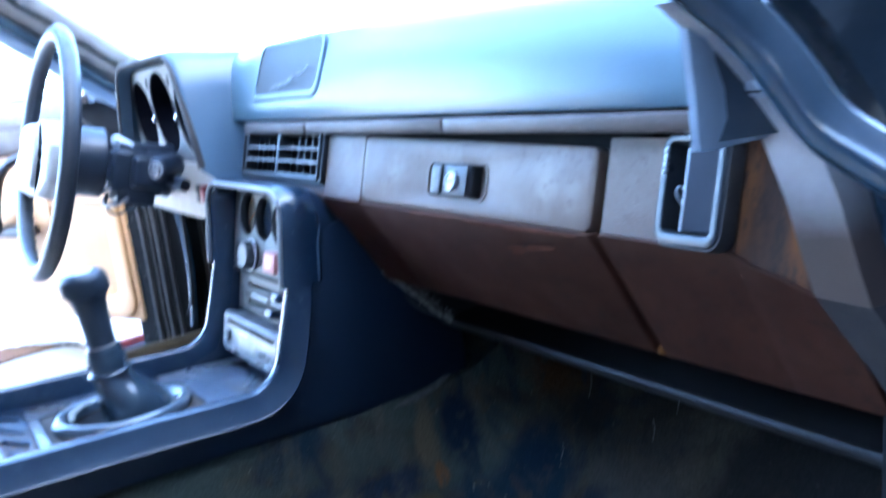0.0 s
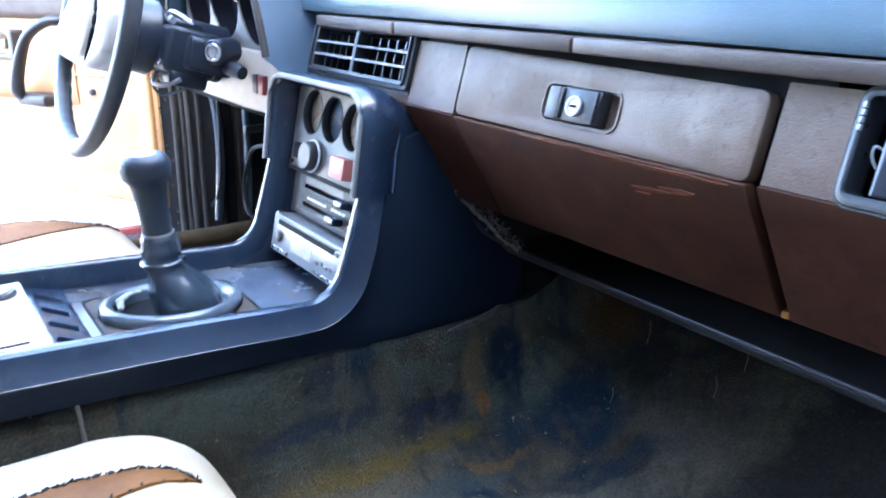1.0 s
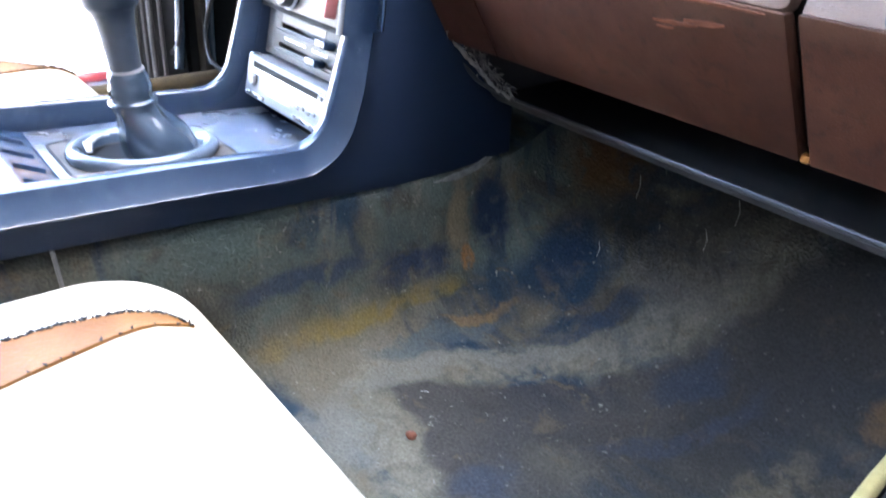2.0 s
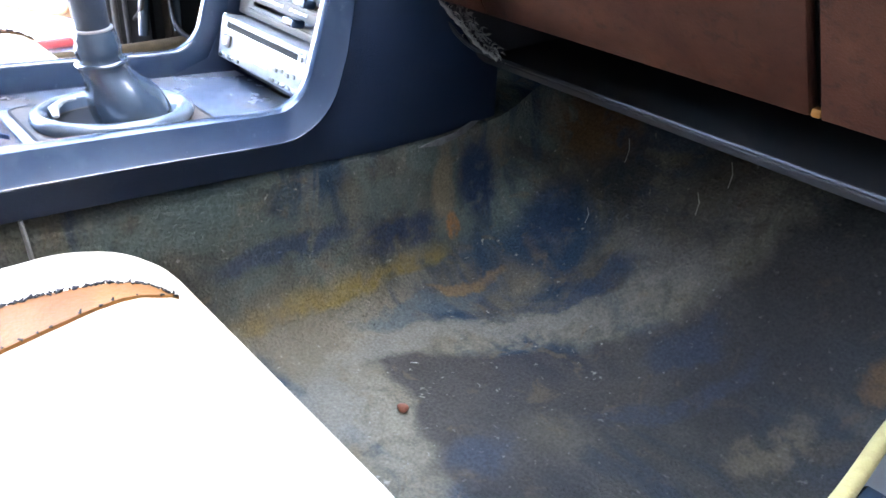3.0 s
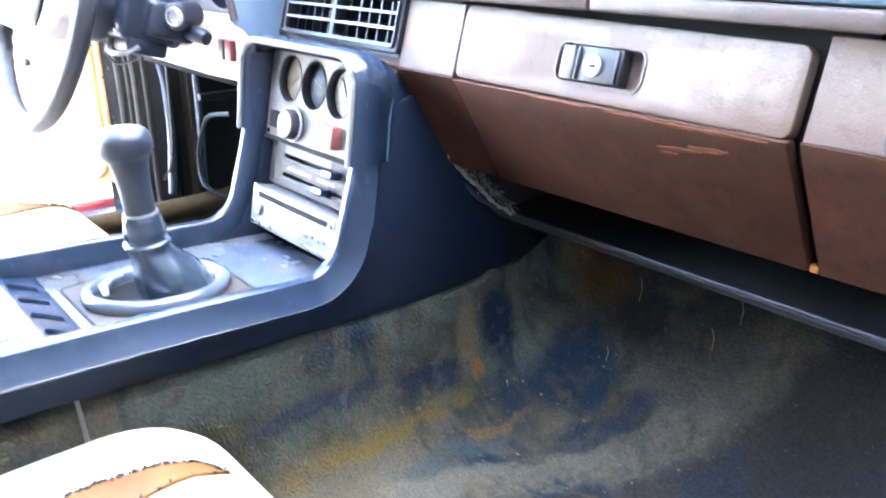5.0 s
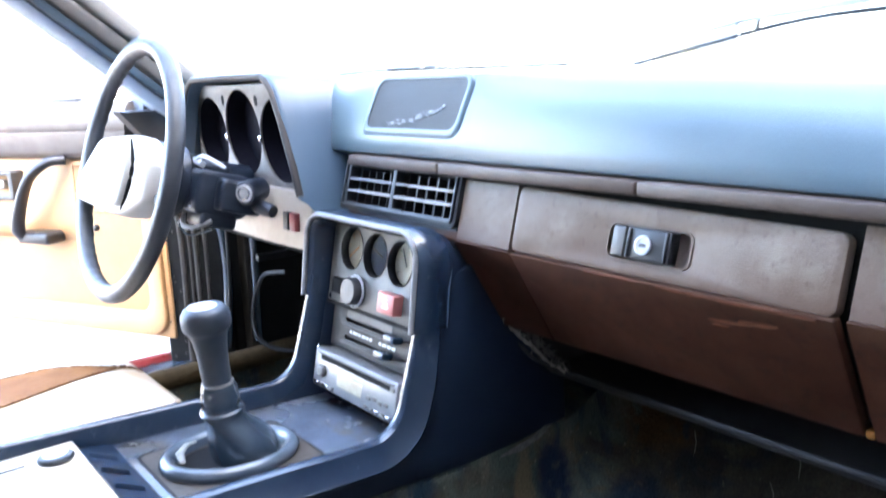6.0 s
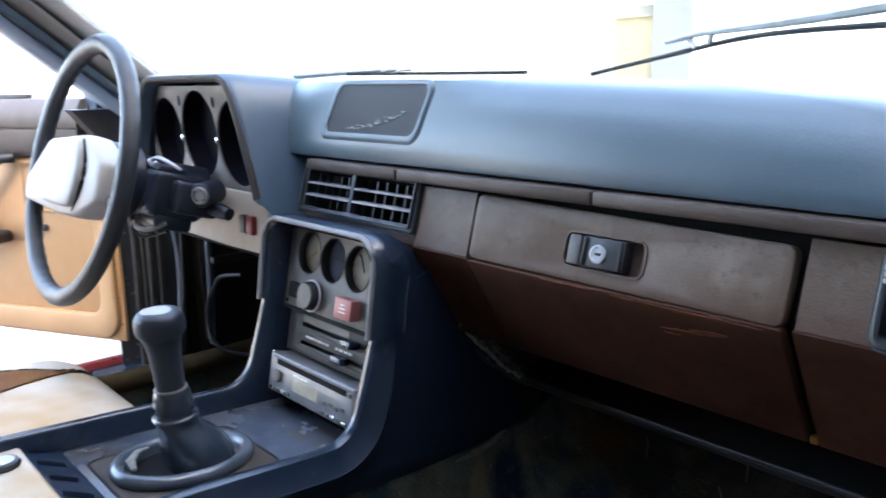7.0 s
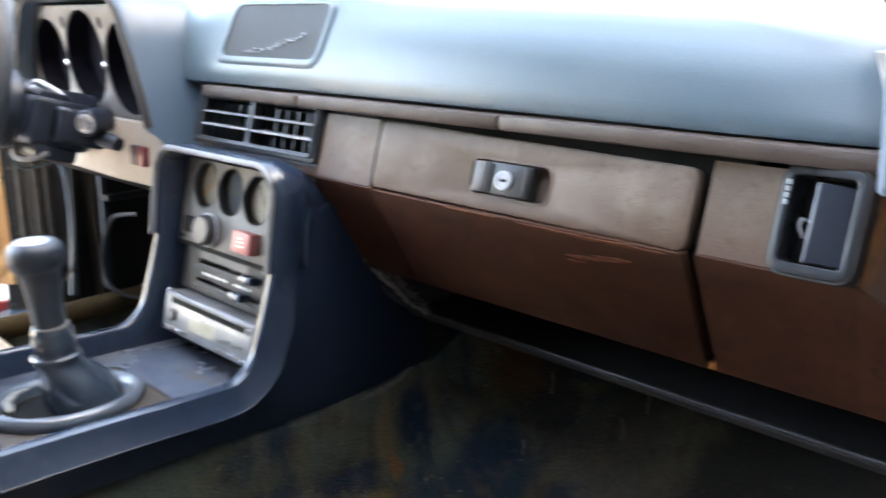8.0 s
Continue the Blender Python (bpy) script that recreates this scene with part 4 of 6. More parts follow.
# speaker grille in its frame
SP = plane_at((0, 0.0133, 0.612), (1, 0, 0), (0.0, 0.0187, 0.0655))
bm = bm_new()
def fr(e, top=None):
    """Outline of the speaker opening, leaning outwards at its upper end, with round corners."""
    return [(u + (0.018 * (v + 0.004) / 0.075 + 0.004 if u > 0 else 0.022 * (v + 0.004) / 0.075), v) for u, v in rounded(-0.083 - e, 0.097 + e, 0.0050 - min(e, 0.012), 0.072 + (e if top is None else top), 0.013 + e * 0.5, 6)]


loft(bm, [[SP @ V(u, v, w) for u, v in fr(e, min(e, 0.002))] for e, w in ((-0.0035, -0.002), (-0.003, 0.0012), (-0.001, 0.0018), (0.002, 0.0014), (0.0045, 0.0004), (0.007, -0.0012), (0.009, -0.004))], caps=False)
sp = part("speaker_frame", bm, pad_vinyl, dash, "raised padded frame of the dash speaker", sharp=60)
bm = bm_new()
plate(bm, fr(-0.003), [], SP @ Matrix.Translation((0, 0, 0.0002)), 0.004)
part("speaker_grille", bm, speaker_cloth, sp, "dark speaker cloth")
rng = random.Random(11)
bm = bm_new()
pts = [(-0.03, 0.012), (-0.01, 0.015), (0.015, 0.016), (0.03, 0.022), (0.05, 0.026), (0.075, 0.034)]
for (a, b), (c, e) in zip(pts, pts[1:]):
    for k in range(5):
        t = rng.random()
        u, v = a + (c - a) * t, b + (e - b) * t + rng.uniform(-0.002, 0.003)
        box(bm, u, u + rng.uniform(0.003, 0.008), v, v + rng.uniform(0.0004, 0.0012), 0.0006, 0.0016, 0, 1, SP)
tube(bm, smooth_curve([SP @ V(u, v + 0.0015 * (-1) ** i, 0.0016) for i, (u, v) in enumerate(pts)], 4), 0.0002, 5)
tube(bm, smooth_curve([SP @ V(u, v, 0.0016) for u, v in ((0.028, 0.023), (0.045, 0.0295), (0.062, 0.0285), (0.082, 0.037))], 4), 0.0003, 5)
part("grille_scratch", bm, vane_grey, sp, "pale scratches across the cloth")

# open black shelf under the fascia with a rolled front edge, frayed padding at its inner end
bm = bm_new()
prism_x(bm, [(0.1275, 0.3225), (0.1255, 0.3195), (0.1330, 0.3105), (0.142, 0.3085), (0.32, 0.316), (0.32, 0.324), (0.142, 0.3180), (0.1330, 0.3225)], 0.135, 0.690, 0.001)
part("knee_tray", bm, shelf_black, dash, "black plastic shelf below the glovebox")
bm = bm_new()
prism_x(bm, [(0.30, 0.320), (0.315, 0.320), (0.315, 0.392), (0.30, 0.392)], 0.135, 0.690)
part("tray_back", bm, shelf_black, dash, "black back panel of the shelf")
bm = bm_new()
prism_x(bm, [(0.075, 0.392), (0.118, 0.335), (0.135, 0.312), (0.32, 0.318), (0.32, 0.392)], 0.124, 0.134)
part("tray_end", bm, shelf_black, dash, "black inner end of the shelf")
rng = random.Random(29)
bm = bm_new()
for i in range(110):
    t = rng.random()
    c = V(0.126 + 0.034 * t * t + rng.uniform(0, 0.024) * (1 - 0.6 * t), 0.076 + 0.050 * t + rng.uniform(0.0, 0.006), 0.390 - 0.066 * t + rng.uniform(-0.001, 0.005))
    e = c + V(rng.uniform(-0.006, 0.012), rng.uniform(-0.003, 0.004), rng.uniform(-0.008, 0.006))
    r = rng.uniform(0.0004, 0.0014)
    tube(bm, smooth_curve([c, (c + e) / 2 + V(rng.uniform(-0.002, 0.002), -0.002, rng.uniform(0, 0.003)), e], 3), [r * k for k in (0.4, 0.8, 1.0, 1.1, 0.9, 0.6, 0.3)], 5)
part("torn_padding", bm, dusty_padding, dash, "pale torn padding at the shelf's inner end", sharp=70)
bm = bm_new()
tube(bm, smooth_curve([(0.118, 0.056, 0.391), (0.122, 0.078, 0.368), (0.130, 0.106, 0.337), (0.150, 0.122, 0.325), (0.2, 0.1270, 0.3225), (0.4, 0.1275, 0.3225), (0.688, 0.1275, 0.3230)], 7), 0.0025, 8)
part("tray_piping", bm, black_plastic, dash, "worn shiny piping along the tray")
rng = random.Random(3)
bm = bm_new()
torn = smooth_curve([(0.119, 0.058, 0.394), (0.121, 0.072, 0.381), (0.125, 0.092, 0.362), (0.131, 0.110, 0.342), (0.145, 0.122, 0.326), (0.165, 0.127, 0.320)], 6)
tube(bm, [p + V(0.002, -0.003, 0.003) + V(rng.uniform(0, 0.002), rng.uniform(-0.001, 0.001), rng.uniform(0, 0.002)) for p in torn], [rng.uniform(0.0012, 0.0034) for _ in torn], 7)
for i in range(45):
    c = rng.choice(torn) + V(rng.uniform(0, 0.014), rng.uniform(-0.005, 0.0), rng.uniform(0.0, 0.012))
    e = c + V(rng.uniform(-0.004, 0.010), rng.uniform(-0.004, 0.003), rng.uniform(-0.007, 0.004))
    tube(bm, [c, (c + e) / 2 + V(0, -0.002, 0.0015), e], [0.0004, 0.0009, 0.0003], 5)
part("frayed_padding", bm, foam, dash, "pale frayed padding at the tray's inner end")

# ---- instrument binnacle ----
bin_ = thing("instrument_binnacle", (-0.36, 0.05, 0.55), "hooded instrument binnacle with three dark empty dials", "instrument cluster")


def hood_ring(y, grow, top, low, bulge=0.0, cx=-0.36):
    """One section of the hood, wider at its foot."""
    ht, hl = 0.150 + grow * 0.9, 0.212 + grow * 0.75
    half = [(0.06, top + bulge), (ht - 0.026, top - 0.001), (ht - 0.010, top - 0.008), (ht + 0.004, top - 0.022), (ht + 0.024, top - 0.062), (hl - 0.012, low + 0.035), (hl, low)]
    return [V(cx - u, y, z) for u, z in reversed(half)] + [V(cx + u, y, z) for u, z in half]


bm = bm_new()
outer = [hood_ring(-0.048, 0.0, 0.694, 0.525), hood_ring(-0.041, 0.006, 0.697, 0.52), hood_ring(-0.015, 0.012, 0.696, 0.49), hood_ring(0.015, 0.020, 0.693, 0.455), hood_ring(0.05, 0.036, 0.689, 0.45), hood_ring(0.16, 0.045, 0.675, 0.45)]
inner = [hood_ring(-0.048, -0.008, 0.687, 0.526), hood_ring(-0.029, -0.010, 0.684, 0.526)]
loft(bm, list(reversed(inner)) + outer, closed=False)
part("hood", bm, hood_vinyl, bin_, "padded vinyl hood, darkened for its shade", sharp=60)
bm = bm_new()
tube(bm, hood_ring(-0.047, -0.003, 0.6905, 0.530), 0.0052, 10)
part("hood_lip", bm, lip_dark, bin_, "dark rolled lip of the hood", sharp=60)
FACE = plane_at((-0.36, -0.0165, 0.530), (1, 0, 0), (0, -0.012, 0.155))
DIALS = ((-0.119, 0.070, 0.0565, 0.062), (-0.003, 0.078, 0.0595, 0.0655), (0.113, 0.068, 0.0565, 0.062))
bm = bm_new()
plate(bm, [(-0.196, -0.004), (0.196, -0.004), (0.180, 0.06), (0.160, 0.125), (0.138, 0.150), (-0.138, 0.150), (-0.160, 0.125), (-0.180, 0.06)],
      [circle(u, v, ru, rv) for u, v, ru, rv in DIALS], FACE, 0.003, 0.001)
face = part("face_plate", bm, face_plastic, bin_, "grey-beige instrument face plate")
for cu, cvv, ru, rv in DIALS:
    bm = bm_new()
    rings = [[FACE @ V(u, v, w) for u, v in circle(cu, cvv, ru * k, rv * k)] for w, k in ((-0.002, 1.01), (-0.02, 0.97), (-0.03, 0.9))]
    loft(bm, rings, caps=False)
    bm.faces.new([bm.verts.new(p) for p in rings[-1]])
    part("dial_well", bm, dial_dark, face, "dark instrument opening")
for u, v in ((-0.063, 0.070), (0.055, 0.070)):
    bm = bm_new()
    lathe(bm, [(0.0, 0.0), (0.005, 0.0), (0.0048, 0.002), (0.003, 0.0032), (0.0, 0.0034)], FACE @ Matrix.Translation((u, v, 0)), 14)
    part("screw", bm, chrome, face, "bright screw")
for u, v in ((-0.058, 0.127), (0.057, 0.126)):
    bm = bm_new()
    plate(bm, circle(u, v, 0.0045, 0.008, 16), [], FACE @ Matrix.Translation((0, 0, 0.0008)), 0.001)
    part("lamp_hole", bm, dark_matt, face)

# pale lower switch panel
PANEL = plane_at((-0.36, -0.036, 0.452), (1, 0, 0), (0, 0.004, 0.080))
bm = bm_new()
plate(bm, [(-0.15, 0.0), (0.09, -0.003), (0.19, -0.001), (0.205, 0.006), (0.214, 0.026), (0.213, 0.066), (0.200, 0.080), (-0.15, 0.080)], [], PANEL, 0.012, 0.003)
panel = part("lower_panel", bm, cream_plastic, bin_, "pale beige lower switch panel")
for u0, u1, mat_, lb in ((0.143, 0.158, black_plastic, "black rocker switch"), (0.162, 0.179, dark_red, "dark red rocker switch")):
    bm = bm_new()
    box(bm, u0, u1, 0.024, 0.050, -0.002, 0.008, 0.002, 2, PANEL)
    part("rocker_switch", bm, mat_, panel, lb)
bm = bm_new()
prism_x(bm, [(-0.03, 0.448), (0.0, 0.43), (0.12, 0.42), (0.12, 0.50), (-0.01, 0.50)], -0.60, -0.17, 0.004)
part("under_cover", bm, dark_matt, bin_, "dark underside of the dashboard")


# ---- centre console ----
con = thing("centre_console", (0, -0.2, 0.24), "scuffed black plastic centre console between the seats", "centre console")
HX = 0.128
rim_line = smooth_curve([(0, -0.62, 0.322), (0, -0.42, 0.314), (0, -0.25, 0.305), (0, -0.14, 0.298), (0, -0.112, 0.301), (0, -0.094, 0.316), (0, -0.083, 0.345), (0, -0.066, 0.400), (0, -0.059, 0.430)], 5)


def side_wall(x_in, x_out, s):
    """One cheek of the console, from the rim down, with a rounded upper edge."""
    b = bm_new()
    rings = []
    for p in rim_line:
        i = rim_line.index(p)
        q0, q1 = rim_line[max(i - 1, 0)], rim_line[min(i + 1, len(rim_line) - 1)]
        t = (q1 - q0).normalized()
        nrm = V(0, t.z, -t.y)          # into the cheek, away from the driver's hand
        r = 0.004
        k = min(1.0, max(0.0, (0.415 - p.z) / 0.06))      # the flare dies out below the hood
        rings.append([V(s * x_in, p.y, p.z) + nrm * 0.030, V(s * x_in, p.y, p.z) + nrm * r, V(s * (x_in + r * 0.4), p.y, p.z) + nrm * r * 0.3, V(s * (x_in + r), p.y, p.z),
                      V(s * (x_out - r * 1.6), p.y, p.z), V(s * (x_out - r * 0.5), p.y, p.z) + nrm * r * 0.5, V(s * x_out, p.y, p.z) + nrm * r * 1.6, V(s * (x_out + 0.0095 * k), p.y, p.z) + nrm * 0.0255, V(s * (x_out + 0.0110 * k), p.y, p.z) + nrm * 0.0268, V(s * (x_out + 0.0110 * k), p.y, p.z) + nrm * 0.0285, V(s * (x_out + 0.0085 * k - 0.001), p.y, p.z) + nrm * 0.0300, V(s * (x_out - 0.006), p.y, p.z) + nrm * 0.0300])
    loft(b, rings)
    return b


for s in (-1, 1):
    part("rim_cheek", side_wall(HX - 0.017, HX, s), console_plastic, con, "scuffed blue-black console rim")
    bm = bm_new()
    prism_x(bm, [(-0.62, 0.262), (-0.62, 0.292), (-0.30, 0.278), (-0.13, 0.270), (-0.085, 0.285), (-0.055, 0.34), (-0.040, 0.40), (-0.03, 0.46), (0.015, 0.470), (0.058, 0.44), (0.12, 0.36), (0.168, 0.30), (0.170, 0.236), (0.08, 0.229), (0.0, 0.2285), (-0.12, 0.236), (-0.38, 0.250)],
            s * 0.110, s * (HX - 0.002), 0.0025)
    part("side_panel", bm, skirt_vinyl, con, "console side panel, darkened for its shade")
# torn carpet lifted at the foot of the console
bm = bm_new()
pts = [(0.1285, 0.048, 0.222), (0.1300, 0.075, 0.228), (0.1320, 0.100, 0.232), (0.1310, 0.125, 0.240), (0.1300, 0.138, 0.238), (0.1300, 0.115, 0.226), (0.1300, 0.08, 0.219)]
top = [bm.verts.new(p) for p in pts]
bm.faces.new(top)
ext = bmesh.ops.extrude_face_region(bm, geom=bm.faces[:], use_keep_orig=True)["geom"]
bmesh.ops.translate(bm, verts=[g for g in ext if isinstance(g, bmesh.types.BMVert)], vec=(0.0025, 0, 0.001))
bmesh.ops.recalc_face_normals(bm, faces=bm.faces[:])
solo("torn_carpet_flap", bm, dusty_padding, "pale torn carpet edge at the console's foot", "carpet flap")

# hood over the gauges: separate cap with a cut edge
bm = bm_new()

def arch(y, g, zt, r, lean, zb=0.405):
    """One section of the hood: two sides and a top with round corners, leaning by its height."""
    half, pts = HX + g, []
    for sx in (-1, 1):
        corner = [(half, zb), (half, zt - r)] + [(half - r + r * math.cos(radians(15 * q)), zt - r + r * math.sin(radians(15 * q))) for q in range(1, 7)]
        pts += [(sx * u, z) for u, z in (corner if sx < 0 else reversed(corner))]
    return [V(u, y - lean * (0.52 - z), z) for u, z in pts]


loft(bm, [arch(-0.012, -0.020, 0.503, 0.022, 0.14), arch(-0.044, -0.016, 0.505, 0.025, 0.14), arch(-0.051, -0.012, 0.511, 0.029, 0.14), arch(-0.053, -0.004, 0.515, 0.034, 0.14), arch(-0.046, 0.001, 0.518, 0.038, 0.14),
          arch(-0.030, 0.0015, 0.517, 0.040, 0.12), arch(-0.014, 0.0010, 0.512, 0.042, 0.11), arch(-0.010, -0.0015, 0.509, 0.042, 0.10)], closed=False)
bmesh.ops.solidify(bm, geom=bm.faces[:], thickness=0.0015)
part("gauge_hood", bm, console_plastic, con, "padded hood over the gauges", sharp=50)
bm = bm_new()
loft(bm, [arch(-0.0115, -0.0015, 0.5095, 0.042, 0.10, 0.44), arch(0.002, -0.0030, 0.5035, 0.044, 0.08, 0.45), arch(0.014, -0.004, 0.497, 0.044, 0.06, 0.45), arch(0.05, -0.010, 0.462, 0.040, 0.0, 0.42)], closed=False)
bmesh.ops.solidify(bm, geom=bm.faces[:], thickness=0.0015)
part("hood_rear", bm, skirt_vinyl, con, "rear slope of the gauge hood, darkened for its shade", sharp=50)

bm = bm_new()
tube(bm, arch(-0.0535, -0.0085, 0.5135, 0.031, 0.14), 0.0036, 8)
part("hood_lip", bm, lip_grey, con, "pale front lip of the gauge hood", sharp=60)
for sx in (-1, 1):
    bm = bm_new()
    tube(bm, [V(sx * (HX + 0.0012), -0.014 - 0.11 * (0.52 - z), z) for z in (0.4055, 0.42, 0.435, 0.45)] + [V(sx * (HX + 0.0004), -0.0155, 0.470)], [0.0006, 0.0012, 0.0009, 0.0011, 0.0004], 6)
    part("worn_edge", bm, hood_vinyl, con, "worn pale rear edge of the gauge hood", sharp=60)

# tray floor, front and rear
bm = bm_new()
prism_x(bm, [(-0.338, 0.2785), (-0.09, 0.267), (-0.05, 0.264), (-0.05, 0.245), (-0.338, 0.255)], -0.113, 0.113, 0.002)
part("tray_floor", bm, dusty_tray, con, "dusty console tray")
bm = bm_new()
plate(bm, rounded(-0.066, 0.066, -0.075, 0.090, 0.014), [circle(0.0, 0.0, 0.042, 0.050)], plane_at((0, -0.245, 0.2748), (1, 0, 0), (0, 1, -0.047)), 0.002)
part("lever_mat", bm, wood_mat, con, "worn brown-grey panel round the lever")
bm = bm_new()
plate(bm, rounded(-0.0685, 0.0685, -0.0775, 0.0925, 0.016), [rounded(-0.0655, 0.0655, -0.0745, 0.0895, 0.0135)], plane_at((0, -0.245, 0.2753), (1, 0, 0), (0, 1, -0.047)), 0.002)
part("mat_border", bm, tray_black, con, "dark border of the lever panel")

# instrument stack: backing panel, gauge plate, heater controls
ST = plane_at((0, -0.069, 0.300), (1, 0, 0), (0, 0.042, 0.205))      # stack face, z outwards
bm = bm_new()
box(bm, -0.113, 0.113, -0.03, 0.225, -0.05, -0.030, 0, 1, ST)
part("stack_backing", bm, black_plastic, con)
GP = ST @ Matrix.Translation((0, 0, -0.008))
bm = bm_new()
gx = ((-0.060, 0.174, 0.0252), (-0.007, 0.172, 0.0252), (0.046, 0.170, 0.0252))
plate(bm, rounded(-0.106, 0.106, 0.100, 0.212, 0.004), [circle(u, v, r * 0.98, r * 1.08) for u, v, r in gx], GP, 0.003, 0.0008)
gp = part("gauge_plate", bm, plate_grey, con, "scuffed grey gauge plate")
for k, (u, v, r) in enumerate(gx):
    bm = bm_new()
    rings = [[GP @ V(a, b, w) for a, b in circle(u, v, r * q, r * q * 1.1)] for w, q in ((0.0006, 1.03), (0.0012, 1.0), (0.0004, 0.975), (-0.0105, 0.96), (-0.0115, 0.88))]
    loft(bm, rings, caps=False)
    gauge = part("gauge", bm, black_plastic, gp, "deep-set round gauge in a black tube")
    bm = bm_new()
    plate(bm, circle(u, v, r * 0.93, r * 1.02), [], GP @ Matrix.Translation((0, 0, -0.0095)), 0.002)
    # middle dial's blue is the glass's reflection put into its colour
    part("dial", bm, ivory_dial if k != 1 else blue_dial, gauge, "pale dial face" if k != 1 else "dial face tinted for the glass's blue reflection")
    bm = bm_new()
    plate(bm, circle(u, v, r * 0.935, r * 1.025), [], GP @ Matrix.Translation((0, 0, -0.0055)), 0.0006)
    part("dial_glass", bm, dial_glass, gauge, "clear dial glass")
    bm = bm_new()
    ang = (2.2, 1.2, 0.5)[k]
    box(bm, -0.0007, 0.0007, -0.004, r * 0.8, -0.0087, -0.0079, 0, 1, GP @ Matrix.Translation((u, v, 0)) @ Matrix.Rotation(ang, 4, "Z"))
    for q in range(7):
        aa = radians(-130 + q * 43)
        box(bm, -0.0006, 0.0006, r * 0.70, r * 0.88, -0.0093, -0.0089, 0, 1, GP @ Matrix.Translation((u, v, 0)) @ Matrix.Rotation(aa, 4, "Z"))
    part("needle", bm, orange_mark if k == 0 else black_plastic, gauge)
bm = bm_new()
lathe(bm, [(0.0, 0.0), (0.0185, 0.0), (0.019, 0.004), (0.0175, 0.0145), (0.016, 0.016), (0.0155, 0.0145), (0.0, 0.0145)], GP @ Matrix.Translation((-0.038, 0.122, 0)), 26)
part("rotary_knob", bm, black_plastic, gp, "grey rotary knob with a pale rim")
bm = bm_new()
lathe(bm, [(0.0186, 0.0035), (0.0208, 0.0035), (0.0208, 0.0050), (0.0200, 0.0058), (0.0184, 0.0058)], GP @ Matrix.Translation((-0.038, 0.122, 0)), 26)
part("knob_rim", bm, silver_plastic, gp)
bm = bm_new()
lathe(bm, [(0, 0.0140), (0.0160, 0.0140), (0.0156, 0.0160), (0, 0.0166)], GP @ Matrix.Translation((-0.038, 0.122, 0)), 26)
part("knob_face", bm, face_plastic, gp, "dull grey-brown face of the knob")
bm = bm_new()
box(bm, -0.092, -0.064, 0.112, 0.132, -0.001, 0.005, 0.0015, 2, GP)
part("rocker_switch", bm, dark_matt, gp, "black rocker switch")
bm = bm_new()
box(bm, 0.026, 0.060, 0.109, 0.134, -0.001, 0.014, 0.002, 2, GP)
hz = part("hazard_switch", bm, red_plastic, gp, "translucent red hazard switch")
bm = bm_new()
for q in range(3):
    box(bm, 0.037 + q * 0.001, 0.050 - q * 0.002, 0.1165 + q * 0.0046, 0.1180 + q * 0.0046, 0.0138, 0.0144, 0, 1, GP)
part("marking", bm, white_mark, hz)
for u, v in ((-0.098, 0.207), (0.096, 0.105), (-0.098, 0.106)):
    bm = bm_new()
    lathe(bm, [(0, 0), (0.0032, 0), (0.0028, 0.0018), (0, 0.002)], GP @ Matrix.Translation((u, v, 0)), 12)
    part("screw", bm, chrome, gp)

HP = ST @ Matrix.Translation((0, 0, -0.012))
bm = bm_new()
plate(bm, rounded(-0.094, 0.094, 0.042, 0.099, 0.003), [rounded(-0.062, 0.078, 0.078, 0.083, 0.002), rounded(-0.062, 0.078, 0.055, 0.060, 0.002)], HP, 0.004, 0.0008)
hp = part("heater_panel", bm, heater_face, con, "black heater control panel with two sliders")
for v0 in (0.071, 0.048):
    bm = bm_new()
    box(bm, -0.068, 0.084, v0, v0 + 0.0035, -0.001, 0.0025, 0.0006, 1, HP)
    part("slider_ledge", bm, heater_face, hp)
for u, v in ((0.050, 0.0805), (0.034, 0.0575)):
    bm = bm_new()
    box(bm, u - 0.010, u + 0.012, v - 0.005, v + 0.004, -0.002, 0.014, 0.002, 2, HP)
    part("slider_knob", bm, console_plastic, hp, "blue-black slider knob")
rng = random.Random(8)
bm = bm_new()
u = -0.05
while u < 0.050:
    w = rng.uniform(0.004, 0.010)
    if not 0.0 < u < 0.008:
        box(bm, u, u + w, 0.0655, 0.0685, -0.001, 0.0006, 0, 1, HP)
    u += w + 0.0025
part("marking", bm, white_mark, hp, "row of pale unreadable markings")

# dark strip in place of the shadow below the overhanging plate
bm = bm_new()
box(bm, -0.106, 0.106, 0.0955, 0.1005, -0.001, 0.0015, 0.0006, 1, GP)
part("plate_shadow", bm, tray_black, con, "dark strip for the shadow under the gauge plate")
bm = bm_new()
box(bm, -0.060, 0.040, 0.0845, 0.0935, -0.001, 0.0006, 0.0003, 1, HP)
part("scale_strip", bm, face_plastic, hp, "dull grey heater scale strip")

# radio with a compact disc slot
RD = ST @ Matrix.Translation((0, 0, 0.0))
bm = bm_new()
box(bm, -0.093, 0.093, -0.011, 0.0385, -0.03, 0.010, 0.003, 3, RD)
radio = solo("car_radio", bm, radio_silver, "silver car radio with a disc slot in the console", "car radio")


def radio_part(name, x0, x1, v0, v1, w0, w1, mat_, bev=0.0008, label=""):
    b = bm_new()
    box(b, x0, x1, v0, v1, w0, w1, bev, 1, RD)
    return part(name, b, mat_, radio, label)


